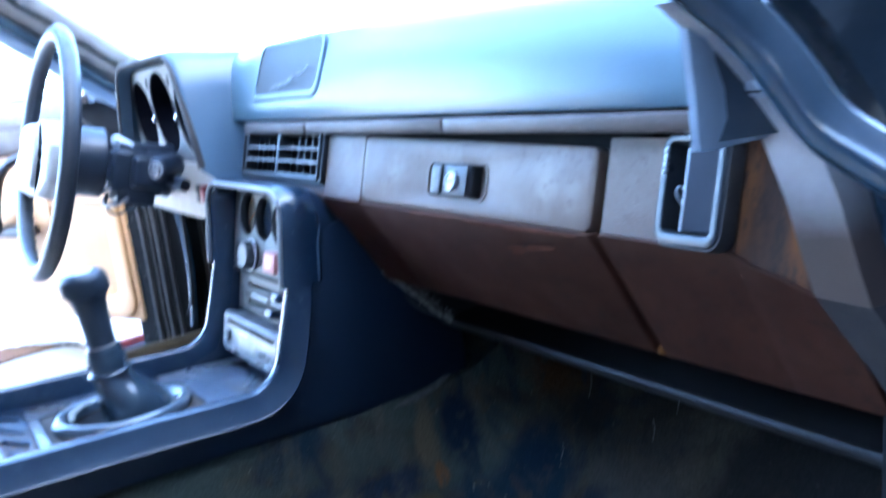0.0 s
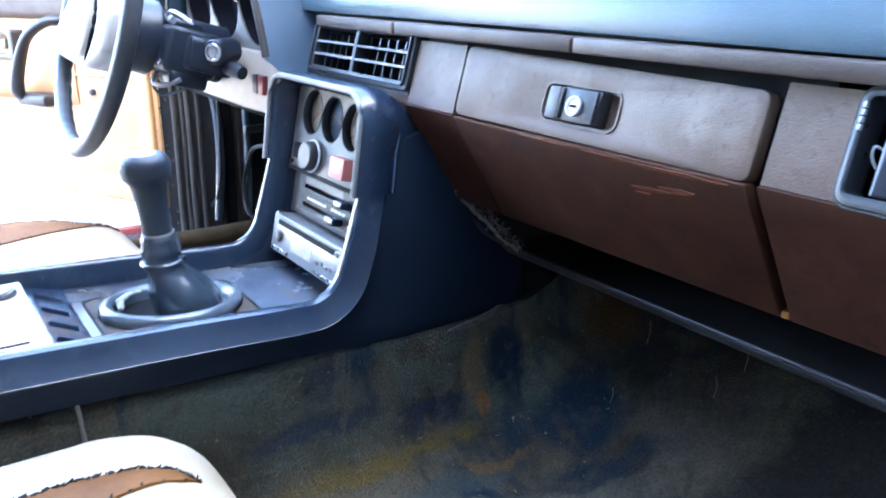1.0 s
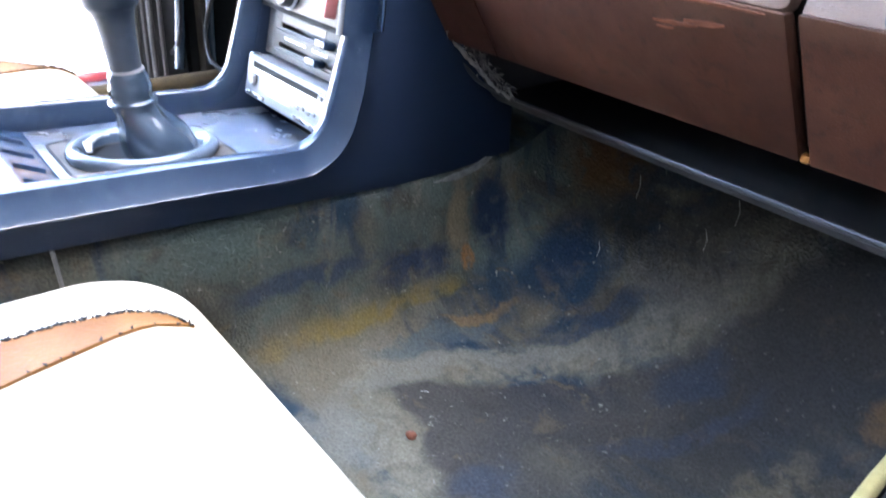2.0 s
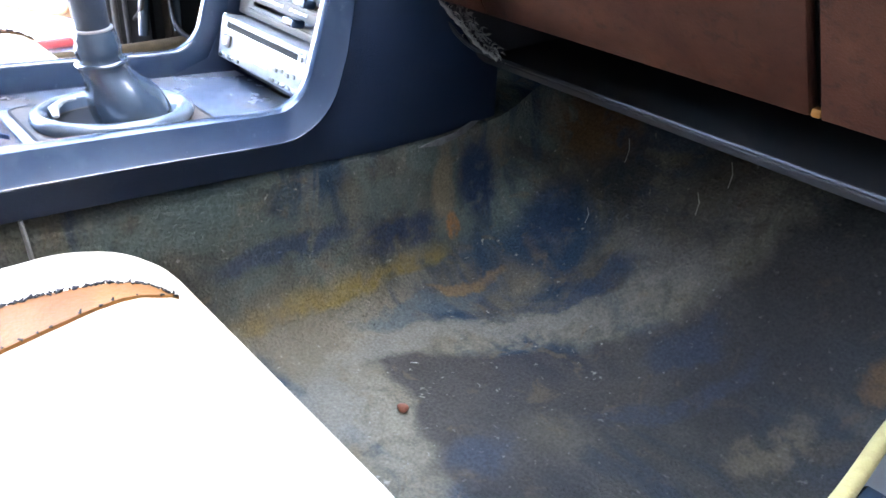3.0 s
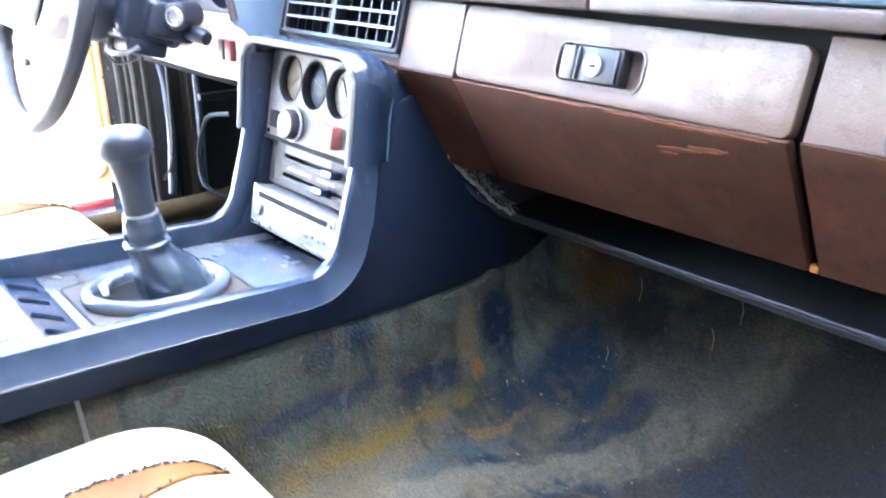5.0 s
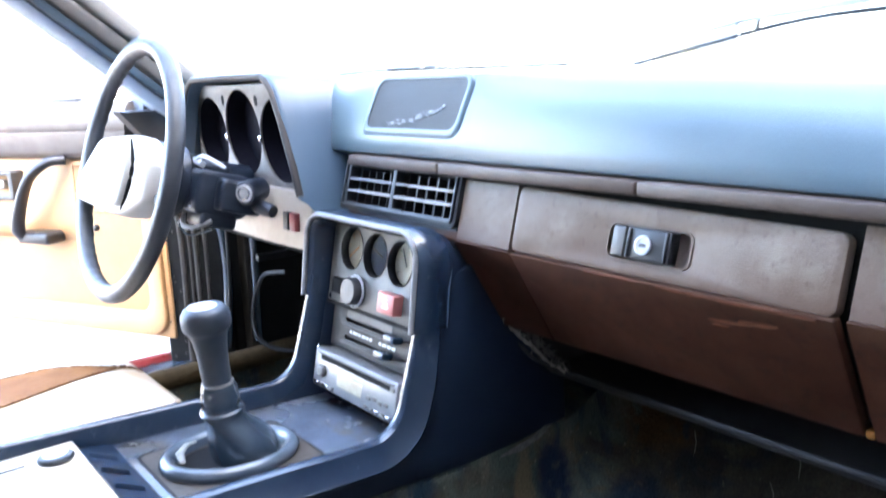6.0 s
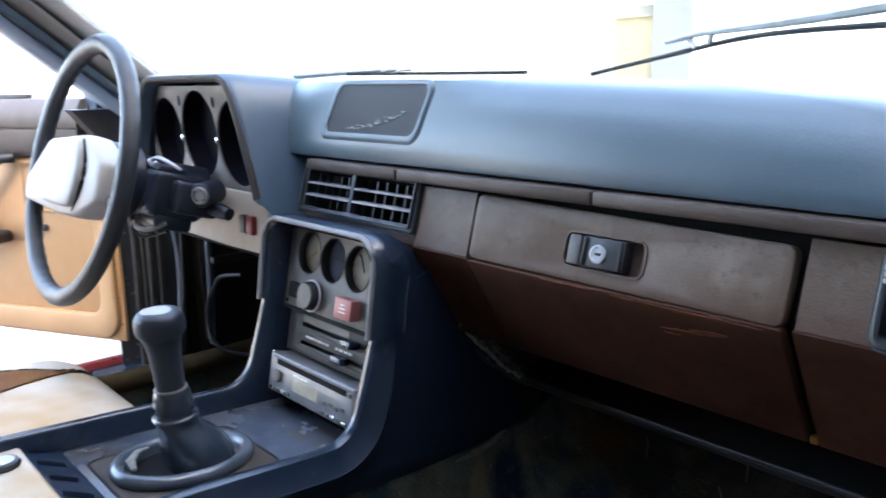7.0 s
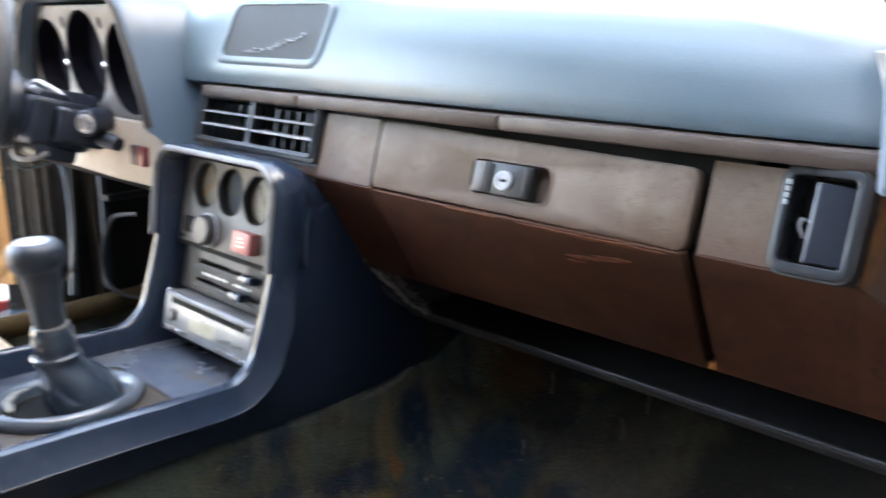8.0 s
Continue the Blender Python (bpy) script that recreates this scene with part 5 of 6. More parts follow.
radio_part("disc_slot", -0.076, 0.078, 0.0258, 0.0325, 0.009, 0.0106, dark_matt, 0)
radio_part("slot_lip", -0.082, 0.086, 0.0335, 0.0360, 0.009, 0.0125, plate_grey)
radio_part("display", -0.034, 0.022, 0.001, 0.017, 0.009, 0.0106, ivory_dial, 0.0005, "pale display window")
radio_part("volume_knob", -0.078, -0.062, 0.004, 0.019, 0.009, 0.0150, plate_grey, 0.003, "dull grey volume knob")
for q in range(4):
    radio_part("button", -0.085 + q * 0.012, -0.076 + q * 0.012, -0.0075, -0.0035, 0.009, 0.0125, chrome if q in (0, 2) else plate_grey)
for q in range(5):
    radio_part("button", 0.030 + q * 0.0115, 0.038 + q * 0.0115, -0.0075, -0.0035, 0.009, 0.0125, chrome if q in (2, 4) else plate_grey)
for q in range(4):
    radio_part("button", 0.034 + q * 0.012, 0.042 + q * 0.012, 0.004 + 0.002 * (q % 2), 0.0085 + 0.002 * (q % 2), 0.009, 0.012, plate_grey)
radio_part("eject_button", 0.080, 0.088, 0.0262, 0.0315, 0.009, 0.0125, plate_grey)
radio_part("marking", -0.034, -0.004, 0.020, 0.0222, 0.0095, 0.0106, white_mark, 0)
bm = bm_new()
box(bm, -0.100, -0.092, 0.030, 0.040, -0.006, 0.006, 0.0015, 2, RD)
part("release_tab", bm, chrome, radio, "bent metal corner tab")

# rear insert of the console: slotted switch plate and pale lid
bm = bm_new()
RS = plane_at((0, -0.377, 0.2945), (1, 0, 0), (0, 0.042, -0.012))
plate(bm, rounded(-0.107, 0.107, 0.004, 0.046, 0.003), [[(u - 0.014, 0.014), (u + 0.000, 0.011), (u + 0.015, 0.036), (u + 0.001, 0.039)] for u in (-0.072, -0.027, 0.018, 0.063)], RS, 0.006, 0.0012)
part("slotted_plate", bm, console_plastic, con, "black slotted switch plate")
bm = bm_new()
box(bm, -0.105, 0.105, -0.004, 0.044, -0.02, -0.012, 0, 1, RS)
part("slot_back", bm, dark_matt, con)
# cream colour carries the strong light on this guessed lid
bm = bm_new()
box(bm, -0.109, 0.109, -0.615, -0.374, 0.270, 0.301, 0.004, 3)
part("rear_lid", bm, cream_vinyl, con, "lid on the console's rear, pale for the light on it")
bm = bm_new()
lathe(bm, [(0, 0.300), (0.017, 0.300), (0.0185, 0.3035), (0.0165, 0.3065), (0.0, 0.3068)], Matrix.Translation((-0.070, -0.400, 0)), 24)
catch = part("lid_catch", bm, black_plastic, con, "round black lid catch")
bm = bm_new()
lathe(bm, [(0, 0.3066), (0.0125, 0.3066), (0.0125, 0.3078), (0.0, 0.3082)], Matrix.Translation((-0.070, -0.400, 0)), 24)
part("catch_face", bm, silver_plastic, catch, "pale face of the catch")
bm = bm_new()
box(bm, 0.080, 0.083, -0.60, -0.392, 0.3035, 0.3048, 0, 1)
part("lid_gap", bm, dark_matt, con)
bm = bm_new()
box(bm, -0.070, -0.067, -0.60, -0.43, 0.3035, 0.3048, 0, 1)
part("lid_gap", bm, dark_matt, con)

# ---- gear lever ----
lever = thing("gear_lever", (0, -0.245, 0.28), "black gear lever with a worn knob and rubber boot", "gear lever")
bm = bm_new()
RG = plane_at((0.0, -0.238, 0.2735), (1, 0, 0), (0, 1, -0.047))
loft(bm, [[RG @ V(a, b, w) for a, b in circle(0, 0, ru, rv, 36)] for ru, rv, w in ((0.060, 0.076, -0.001), (0.0625, 0.0785, 0.004), (0.0625, 0.0785, 0.008), (0.060, 0.076, 0.0125), (0.055, 0.071, 0.0145), (0.050, 0.066, 0.0130), (0.047, 0.062, 0.008), (0.045, 0.060, -0.001))], caps=False)
part("boot_ring", bm, worn_ring, lever, "worn shiny black boot ring", sharp=60)
bm = bm_new()
plate(bm, circle(0, 0, 0.046, 0.060), [], RG @ Matrix.Translation((0, 0, 0.0006)), 0.002)
part("boot_base", bm, dark_matt, lever)
bm = bm_new()
tube(bm, [V(0.006, -0.294, 0.288), V(-0.014, -0.290, 0.290), V(-0.032, -0.276, 0.289), V(-0.038, -0.262, 0.287)], [0.003, 0.005, 0.004, 0.002], 8, 0.5)
part("boot_tear", bm, foam, lever, "pale torn piece of the boot")
bm = bm_new()
def boot_ring_at(cx, cy, z, r, fold):
    """One section of the boot, with slack folds in the rubber."""
    out = []
    for k in range(40):
        a = 2 * math.pi * k / 40
        rr = r * (1 + fold * (0.6 * math.sin(3 * a + z * 90) + 0.4 * math.sin(5 * a - z * 140)))
        out.append(V(cx + rr * math.cos(a), cy + rr * math.sin(a), z - 0.10 * rr * math.sin(a)))
    return out


loft(bm, [boot_ring_at(*row) for row in ((0.007, -0.222, 0.272, 0.0370, 0.03), (0.007, -0.222, 0.280, 0.0385, 0.035), (0.007, -0.223, 0.289, 0.0385, 0.04), (0.006, -0.226, 0.298, 0.0365, 0.05), (0.005, -0.229, 0.306, 0.0335, 0.055),
                                         (0.004, -0.233, 0.313, 0.0300, 0.05), (0.003, -0.237, 0.319, 0.0268, 0.04), (0.002, -0.240, 0.324, 0.0246, 0.03), (0.002, -0.242, 0.329, 0.0234, 0.02), (0.002, -0.243, 0.333, 0.0222, 0.0))])
part("boot", bm, rubber, lever, "shiny black rubber boot", sharp=60)


def stem(z):
    """A point of the lever's straight axis."""
    return V(0.002, -0.2435 - 0.0786 * (z - 0.333), z)


def turned(rows, seg=28):
    return tube(bm_new(), [stem(z) for z, _ in rows], [r for _, r in rows], seg)


part("lower_sleeve", turned([(0.326, 0.0222), (0.332, 0.0228), (0.3355, 0.0214), (0.338, 0.0202), (0.342, 0.0212), (0.347, 0.0216), (0.351, 0.0206), (0.354, 0.0194), (0.3575, 0.0198), (0.361, 0.0186), (0.365, 0.0164)]), rubber, lever, "creased black rubber sleeve", sharp=60)
part("boot_collar", turned([(0.3302, 0.0222), (0.3316, 0.0246), (0.3338, 0.0244), (0.3352, 0.0220)]), rubber, lever, "flared collar of the boot", sharp=60)
part("sleeve_ring", turned([(0.3630, 0.0164), (0.3638, 0.0176), (0.3652, 0.0175), (0.3660, 0.0160)]), plate_grey, lever, "thin pale ring on the sleeve", sharp=60)
part("knob", turned([(0.364, 0.0154), (0.374, 0.0156), (0.388, 0.0160), (0.398, 0.0165), (0.408, 0.0175), (0.415, 0.0184), (0.420, 0.0196), (0.4240, 0.0214), (0.4268, 0.0240), (0.4290, 0.0254), (0.434, 0.0262), (0.440, 0.0262), (0.4450, 0.0252), (0.4490, 0.0228), (0.4515, 0.0196), (0.4522, 0.0172)]), knob_leather, lever, "worn blue-grey gear knob", sharp=60)
bm = bm_new()
lathe(bm, [(0, 0), (0.0172, 0), (0.0166, 0.0013), (0.014, 0.0020), (0, 0.0024)], Matrix.Translation(stem(0.4512)), 30)
part("knob_cap", bm, silver_plastic, lever, "pale polished cap of the knob")

# ---- steering wheel ----
wheel = thing("steering_wheel", (-0.36, -0.21, 0.56), "dark grey steering wheel with a pale two-spoke pad", "steering wheel")
WP = plane_at((-0.36, -0.207, 0.565), (1, 0, 0), (0, 0.272, 0.963))     # z towards the driver
RM = WP @ Matrix.Translation((0, 0.004, 0))
bm = bm_new()
N, S = 120, 14
rings = []
for i in range(N):
    a = 2 * math.pi * i / N
    c = V(math.cos(a), math.sin(a), 0)
    ring = []
    for k in range(S):
        b = 2 * math.pi * k / S
        rr = 0.0132
        bumps = 0.0011 * math.cos(a * 46) if math.cos(b) < 0.1 and math.sin(b) < 0.5 else 0.0
        ring.append(RM @ (c * (0.1765 + (rr + bumps) * math.cos(b)) + V(0, 0, (rr * 0.92 + bumps) * math.sin(b))))
    rings.append(ring)
loft(bm, rings + [rings[0]], caps=False)
bmesh.ops.remove_doubles(bm, verts=bm.verts[:], dist=1e-5)
bmesh.ops.recalc_face_normals(bm, faces=bm.faces[:])
part("rim", bm, rim_leather, wheel, "dark grey leather-look rim with finger grips", sharp=70)
WQ = WP @ Matrix.Translation((0, 0, -0.004)) @ Matrix.Rotation(radians(3), 4, "Z")
corners = [(-0.163, -0.016), (-0.072, 0.046), (0.066, 0.050), (0.150, 0.012), (0.150, -0.040), (0.070, -0.062), (-0.010, -0.060), (-0.163, -0.046)]
outline = []
for q in range(8):
    a0, b0, c0 = (V(*corners[(q + s) % 8], 0) for s in (-1, 0, 1))
    for t in (0.0, 0.5, 1.0):
        p0, p1 = b0 + (a0 - b0).normalized() * 0.007, b0 + (c0 - b0).normalized() * 0.007
        outline.append(p0.lerp(b0, t).lerp(b0.lerp(p1, t), t))
bm = bm_new()
loft(bm, [[WQ @ V(p.x * k, p.y * k, w) for p in outline] for w, k in ((-0.012, 0.98), (0.006, 1.0), (0.016, 0.985), (0.022, 0.95), (0.025, 0.90))])
pad = part("pad", bm, wheel_pad, wheel, "pale grey moulded two-spoke pad", sharp=60)
boss = smooth_curve([(-0.034, -0.046, 0), (-0.040, 0.0, 0), (-0.032, 0.040, 0), (0.068, 0.040, 0), (0.092, 0.012, 0), (0.090, -0.020, 0), (0.068, -0.048, 0), (-0.034, -0.046, 0)], 5)[:-1]
bm = bm_new()
loft(bm, [[WQ @ V(p.x * k + 0.028 * (1 - k), p.y * k, w) for p in boss] for w, k in ((0.020, 1.0), (0.029, 0.99), (0.033, 0.95), (0.035, 0.86))])
part("horn_boss", bm, wheel_pad, pad, "raised pale horn boss", sharp=60)
bm = bm_new()
tube(bm, smooth_curve([WQ @ V(0.070, -0.053, 0.0250), WQ @ V(0.093, -0.022, 0.0268), WQ @ V(0.096, 0.012, 0.0268), WQ @ V(0.074, 0.042, 0.0255)], 4), [0.0012 + 0.0014 * math.sin(math.pi * i / 12) for i in range(13)], 8)
part("boss_groove", bm, dark_matt, pad, "dark curved gap beside the boss")
bm = bm_new()
plate(bm, rounded(0.020, 0.040, -0.012, 0.016, 0.006), [], WQ @ Matrix.Translation((0, 0, 0.0356)), 0.001)
part("badge", bm, silver_plastic, pad, "plain faint badge shape")
bm = bm_new()
box(bm, 0.144, 0.158, -0.040, -0.026, -0.010, 0.012, 0.003, 2, WQ)
part("spoke_end", bm, black_plastic, pad)

col = thing("steering_column", (-0.36, -0.05, 0.5), "black steering column with stalks and ignition lock", "steering column")
CD = WP @ pose(0, 0, 0, 180, 0, 0)       # z down the column
bm = bm_new()
lathe(bm, [(0.0, 0.002), (0.036, 0.004), (0.052, 0.025), (0.053, 0.075), (0.044, 0.085), (0.040, 0.12), (0.042, 0.18), (0.0, 0.19)], CD, 30)
part("shroud", bm, column_black, col, "black column shroud")
bm = bm_new()
box(bm, 0.01, 0.085, -0.040, 0.024, -0.150, -0.075, 0.008, 3, WP)
box(bm, 0.075, 0.108, -0.030, 0.016, -0.165, -0.100, 0.007, 3, WP)
box(bm, 0.03, 0.085, -0.056, -0.034, -0.14, -0.085, 0.006, 3, WP)
box(bm, 0.02, 0.06, 0.020, 0.034, -0.130, -0.085, 0.005, 3, WP)
part("switch_housing", bm, column_black, col, "black switch housing")
ig = WP @ V(0.116, 0.001, -0.130)
IG = plane_at(ig, (0.80, 0.60, 0), (0, 0, 1))
bm = bm_new()
lathe(bm, [(0, -0.04), (0.0175, -0.04), (0.0175, 0.0), (0.0155, 0.0035), (0.0115, 0.0045), (0.0105, 0.001), (0, 0.001)], IG, 26)
part("ignition_housing", bm, column_black, col, "round black ignition housing")
bm = bm_new()
lathe(bm, [(0.0, 0.001), (0.0092, 0.001), (0.0092, 0.0060), (0.0075, 0.0070), (0.0060, 0.003), (0, 0.003)], IG, 22)
part("ignition_lock", bm, chrome, col, "bright ignition lock barrel")
bm = bm_new()
tube(bm, smooth_curve([WP @ V(0.056, 0.036, -0.078), WP @ V(0.080, 0.041, -0.076), WP @ V(0.105, 0.036, -0.084), WP @ V(0.122, 0.030, -0.092)], 4), [0.0030, 0.0036, 0.0042, 0.0046, 0.0046, 0.0044, 0.0042, 0.0040, 0.0040, 0.0040, 0.0036, 0.0030, 0.0022], 8, 0.6)
tube(bm, [WP @ V(0.03, 0.034, -0.085), WP @ V(0.06, 0.030, -0.085)], 0.005, 8)
part("stalk", bm, silver_plastic, col, "worn bright stalk bracket")
bm = bm_new()
tube(bm, [WP @ V(0.09, -0.012, -0.15), WP @ V(0.125, -0.016, -0.16), WP @ V(0.139, -0.018, -0.165)], [0.010, 0.011, 0.009], 12)
part("stalk", bm, column_black, col, "black control stalk")
bm = bm_new()
lathe(bm, [(0.0108, 0.0), (0.0128, 0.0), (0.0128, 0.0048), (0.0118, 0.0058), (0.0108, 0.0048)], IG, 26)
part("lock_ring", bm, vane_grey, col, "worn ring round the ignition lock")
for a, b, c in ((0.028, 0.012, -0.0745), (0.068, -0.028, -0.0745)):
    bm = bm_new()
    lathe(bm, [(0, 0), (0.0045, 0), (0.0045, 0.002), (0.003, 0.003), (0, 0.003)], WP @ Matrix.Translation((a, b, c)), 12)
    part("screw", bm, chrome, col, "bright column screw")
bm = bm_new()
tube(bm, smooth_curve([WP @ V(0.022, -0.046, -0.085), WP @ V(0.045, -0.060, -0.078), WP @ V(0.075, -0.058, -0.085), WP @ V(0.088, -0.046, -0.10)], 4), 0.0035, 8)
part("wire_loom", bm, radio_silver, col, "pale taped wiring under the column")
bm = bm_new()
tube(bm, smooth_curve([WP @ V(0.03, -0.05, -0.08), WP @ V(0.012, -0.062, -0.085), WP @ V(0.02, -0.075, -0.10), WP @ V(0.05, -0.06, -0.12)], 4), 0.0022, 6)
part("wire", bm, rubber, col, "loose black wire")


# ---- seats ----
def seat(name, u0, u1, v0, v1, top, wedge, cover, label):
    """A cushion with a rounded front, a tan inlay between bolster and centre, and its ragged seam."""
    rad = 0.085
    ob = thing(name, ((u0 + u1) / 2, (v0 + v1) / 2, 0.05), label, "car seat", "front seats")

    def inside(x, y):
        cx, cy = max(u0 + rad - x, x - (u1 - rad), 0), max(v0 + rad - y, y - (v1 - rad), 0)
        return rad - math.hypot(cx, cy) if cx and cy else min(x - u0, u1 - x, y - v0, v1 - y)

    def height(d):
        return top - 0.082 + 0.082 * (1 - math.exp(-max(d, 0) / 0.026)) + 0.004 * min(d / 0.15, 1)

    def outline(d):
        return [V(x, y, height(d) + 0.0018 * noise.noise(V(x * 14, y * 14, 0))) for x, y in rounded(u0 + d, u1 - d, v0 + d, v1 - d, max(rad - d * 0.6, 0.012), 10)]

    # tan side and rim: shading of the rounded edge put into the colour
    bm = bm_new()
    loft(bm, [[V(x, y, z) for x, y in rounded(u0 + d, u1 - d, v0 + d, v1 - d, rad - d * 0.5, 10)] for d, z in ((0.02, 0.075), (0.006, 0.10), (0.0, top - 0.10))]
         + [outline(d) for d in (0.0, 0.003, 0.008, 0.013)], caps=False)
    part("side_panel", bm, cream_edge, ob, "cushion side, tan for the shading of its edge", sharp=70)
    bm = bm_new()
    loft(bm, [outline(d) for d in (0.013, 0.018, 0.024, 0.036, 0.05, 0.07, 0.1, 0.14, 0.18)], caps=False)
    bm.faces.new([bm.verts.new(p) for p in outline(0.18)])
    bmesh.ops.remove_doubles(bm, verts=bm.verts[:], dist=1e-6)
    bmesh.ops.recalc_face_normals(bm, faces=bm.faces[:])
    part("cushion", bm, cover, ob, "cream vinyl seat cushion", sharp=70)
    # bare tan leather in the split seam: a wedge that opens towards the back
    tip, left_of, right_of = wedge
    left, right = [], []
    for i in range(31):
        s = (tip - v0 - 0.10) * i / 30
        jag = 0.0016 * noise.noise(V(i * 1.7, 3.1, tip))
        left.append((left_of(s) + jag, tip - s))
        right.append((right_of(s) - jag * 0.6, tip - s))
    b = bm_new()
    rows = []
    for (xl, y), (xr, _) in zip(left, right):
        rows.append([V(xl + (xr - xl) * q / 8, y, height(inside(xl + (xr - xl) * q / 8, y)) + 0.0022 - 0.0012 * math.sin(math.pi * q / 8)) for q in range(9)])
    loft(b, rows, closed=False)
    bmesh.ops.solidify(b, geom=b.faces[:], thickness=0.003)
    part("inlay", b, tan_leather, ob, "bare tan leather showing at the split seam", sharp=70)
    rng2 = random.Random(int(abs(tip) * 1000))
    b = bm_new()
    for line, count in ((left, 11), (right, 1)):
        for (xa, ya), (xb, yb) in zip(line, line[1:]):
            for _ in range(count):
                t = rng2.random()
                x, y = xa + (xb - xa) * t + rng2.uniform(-0.0014, 0.0008), ya + (yb - ya) * t
                z = height(inside(x, y)) + 0.0022
                tube(b, [V(x, y, z), V(x + rng2.uniform(-0.003, 0.003), y + rng2.uniform(-0.003, 0.003), z + rng2.uniform(0.0002, 0.0018))], [0.0011, 0.0005], 5)
    tagged(part("frayed_seam", b, thread, ob, "dark frayed seam edges"), kind="stuff")
    for x in (u0 + 0.06, u1 - 0.06):
        b = bm_new()
        box(b, x - 0.015, x + 0.015, v0 + 0.02, v1 - 0.05, 0.048, 0.08, 0.003)
        part("seat_rail", b, steel, ob, "steel seat runner")
    return ob


seat("front_seat", 0.148, 0.606, -0.80, -0.266, 0.262, (-0.310, lambda s: 0.276 + 0.028 * math.exp(-s / 0.018), lambda s: 0.3035 + min(0.28 * max(0.0, s - 0.040), 0.08)), dimmer_vinyl, "sun-bleached cream vinyl passenger seat with a split tan seam")
seat("front_seat", -0.590, -0.140, -0.66, -0.158, 0.262, (-0.192, lambda s: -0.440 - 0.06 * min(1.0, max(0.0, s - 0.05) / 0.08), lambda s: -0.437 + min(0.36 * max(0.0, s - 0.015), 0.07)), cream_vinyl, "sun-bleached cream vinyl driver seat with a split tan seam")

# pale seam in the tunnel carpet
bm = bm_new()
tube(bm, [V(0.1295, -0.367, 0.252), V(0.1305, -0.366, 0.235), V(0.132, -0.365, 0.21)], 0.0022, 6)
solo("carpet_seam", bm, plate_grey, "pale seam in the tunnel carpet", "seam")

# ---- open driver's door, swung out on its front hinges ----
DH = (-0.751, -0.028, 0.0)
DP = plane_at(DH, (0.883, 0.47, 0), (0, 0, 1))        # u towards the hinge, v up, w into the car
door = thing("driver_door", (-1.15, -0.24, 0.2), "open car door with tan lining and grey-brown upper trim", "car door")
bm = bm_new()
box(bm, -1.08, 0.0, 0.172, 0.655, -0.12, -0.016, 0.01, 2, DP)
part("door_shell", bm, red_paint, door, "dark red painted door shell")
bm = bm_new()
box(bm, -1.06, 0.0, 0.182, 0.545, -0.016, 0.0, 0.004, 2, DP)
card = part("door_card", bm, door_tan, door, "tan vinyl door card")
bm = bm_new()
plate(bm, rounded(-1.05, -0.010, 0.186, 0.540, 0.045, 8), [rounded(-1.0, -0.050, 0.236, 0.535, 0.030, 8)], DP @ Matrix.Translation((0, 0, 0.009)), 0.010, 0.0055)
part("card_edge", bm, door_tan, card, "padded raised border of the card", sharp=60)
bm = bm_new()
tube(bm, [DP @ V(-0.30, 0.436, 0.001), DP @ V(-0.18, 0.439, 0.001), DP @ V(-0.052, 0.441, 0.001)], 0.0030, 8)
part("card_seam", bm, door_tan, card, "raised seam across the card")
bm = bm_new()
loft(bm, [[DP @ V(u, v, w) for v, w in ((0.375, 0.0), (0.38, 0.02 * k), (0.395, 0.045 * k), (0.42, 0.05 * k), (0.45, 0.035 * k), (0.53, 0.012 * k), (0.545, 0.0))] for u, k in ((-1.0, 1.0), (-0.6, 1.0), (-0.42, 0.95), (-0.36, 0.7), (-0.30, 0.25), (-0.22, 0.1))])
part("armrest", bm, door_tan, card, "moulded tan armrest", sharp=60)
bm = bm_new()
loft(bm, [[DP @ V(u, v, w) for v, w in ((0.545, -0.016), (0.548, 0.008), (0.56, 0.018), (0.60, 0.022), (0.602, 0.017), (0.606, 0.021), (0.64, 0.016), (0.657, 0.004), (0.660, -0.03), (0.652, -0.06), (0.545, -0.06))] for u in (-1.06, -0.7, -0.4, -0.2, -0.05)])
part("upper_trim", bm, door_grey, door, "grey-brown padded window ledge", sharp=60)
bm = bm_new()
tube(bm, smooth_curve([DP @ V(-0.225, 0.545, 0.012), DP @ V(-0.25, 0.541, 0.035), DP @ V(-0.285, 0.51, 0.055), DP @ V(-0.315, 0.45, 0.06), DP @ V(-0.335, 0.405, 0.055), DP @ V(-0.34, 0.39, 0.045)], 5), 0.0135, 12, 0.75)
box(bm, -0.352, -0.262, 0.372, 0.398, 0.0, 0.05, 0.008, 3, DP)
part("pull_handle", bm, black_plastic, door, "black door pull handle", sharp=60)
bm = bm_new()
plate(bm, rounded(-0.50, -0.352, 0.462, 0.524, 0.008), [rounded(-0.47, -0.365, 0.474, 0.514, 0.006)], DP @ Matrix.Translation((0, 0, 0.040)), 0.03, 0.002)
part("latch_surround", bm, black_plastic, door, "black door latch surround")
bm = bm_new()
box(bm, -0.46, -0.385, 0.484, 0.504, 0.022, 0.034, 0.004, 2, DP)
part("latch_lever", bm, steel, door, "metal latch lever")
bm = bm_new()
lathe(bm, [(0, 0), (0.007, 0), (0.007, 0.006), (0.005, 0.009), (0, 0.010)], DP @ Matrix.Translation((-0.175, 0.405, 0.0)), 18)
part("winder_stub", bm, black_plastic, door, "black window winder stub")
bm = bm_new()
box(bm, -0.30, -0.20, 0.656, 0.668, -0.03, -0.015, 0.003, 2, DP)
part("lock_button_plate", bm, black_plastic, door)
bm = bm_new()
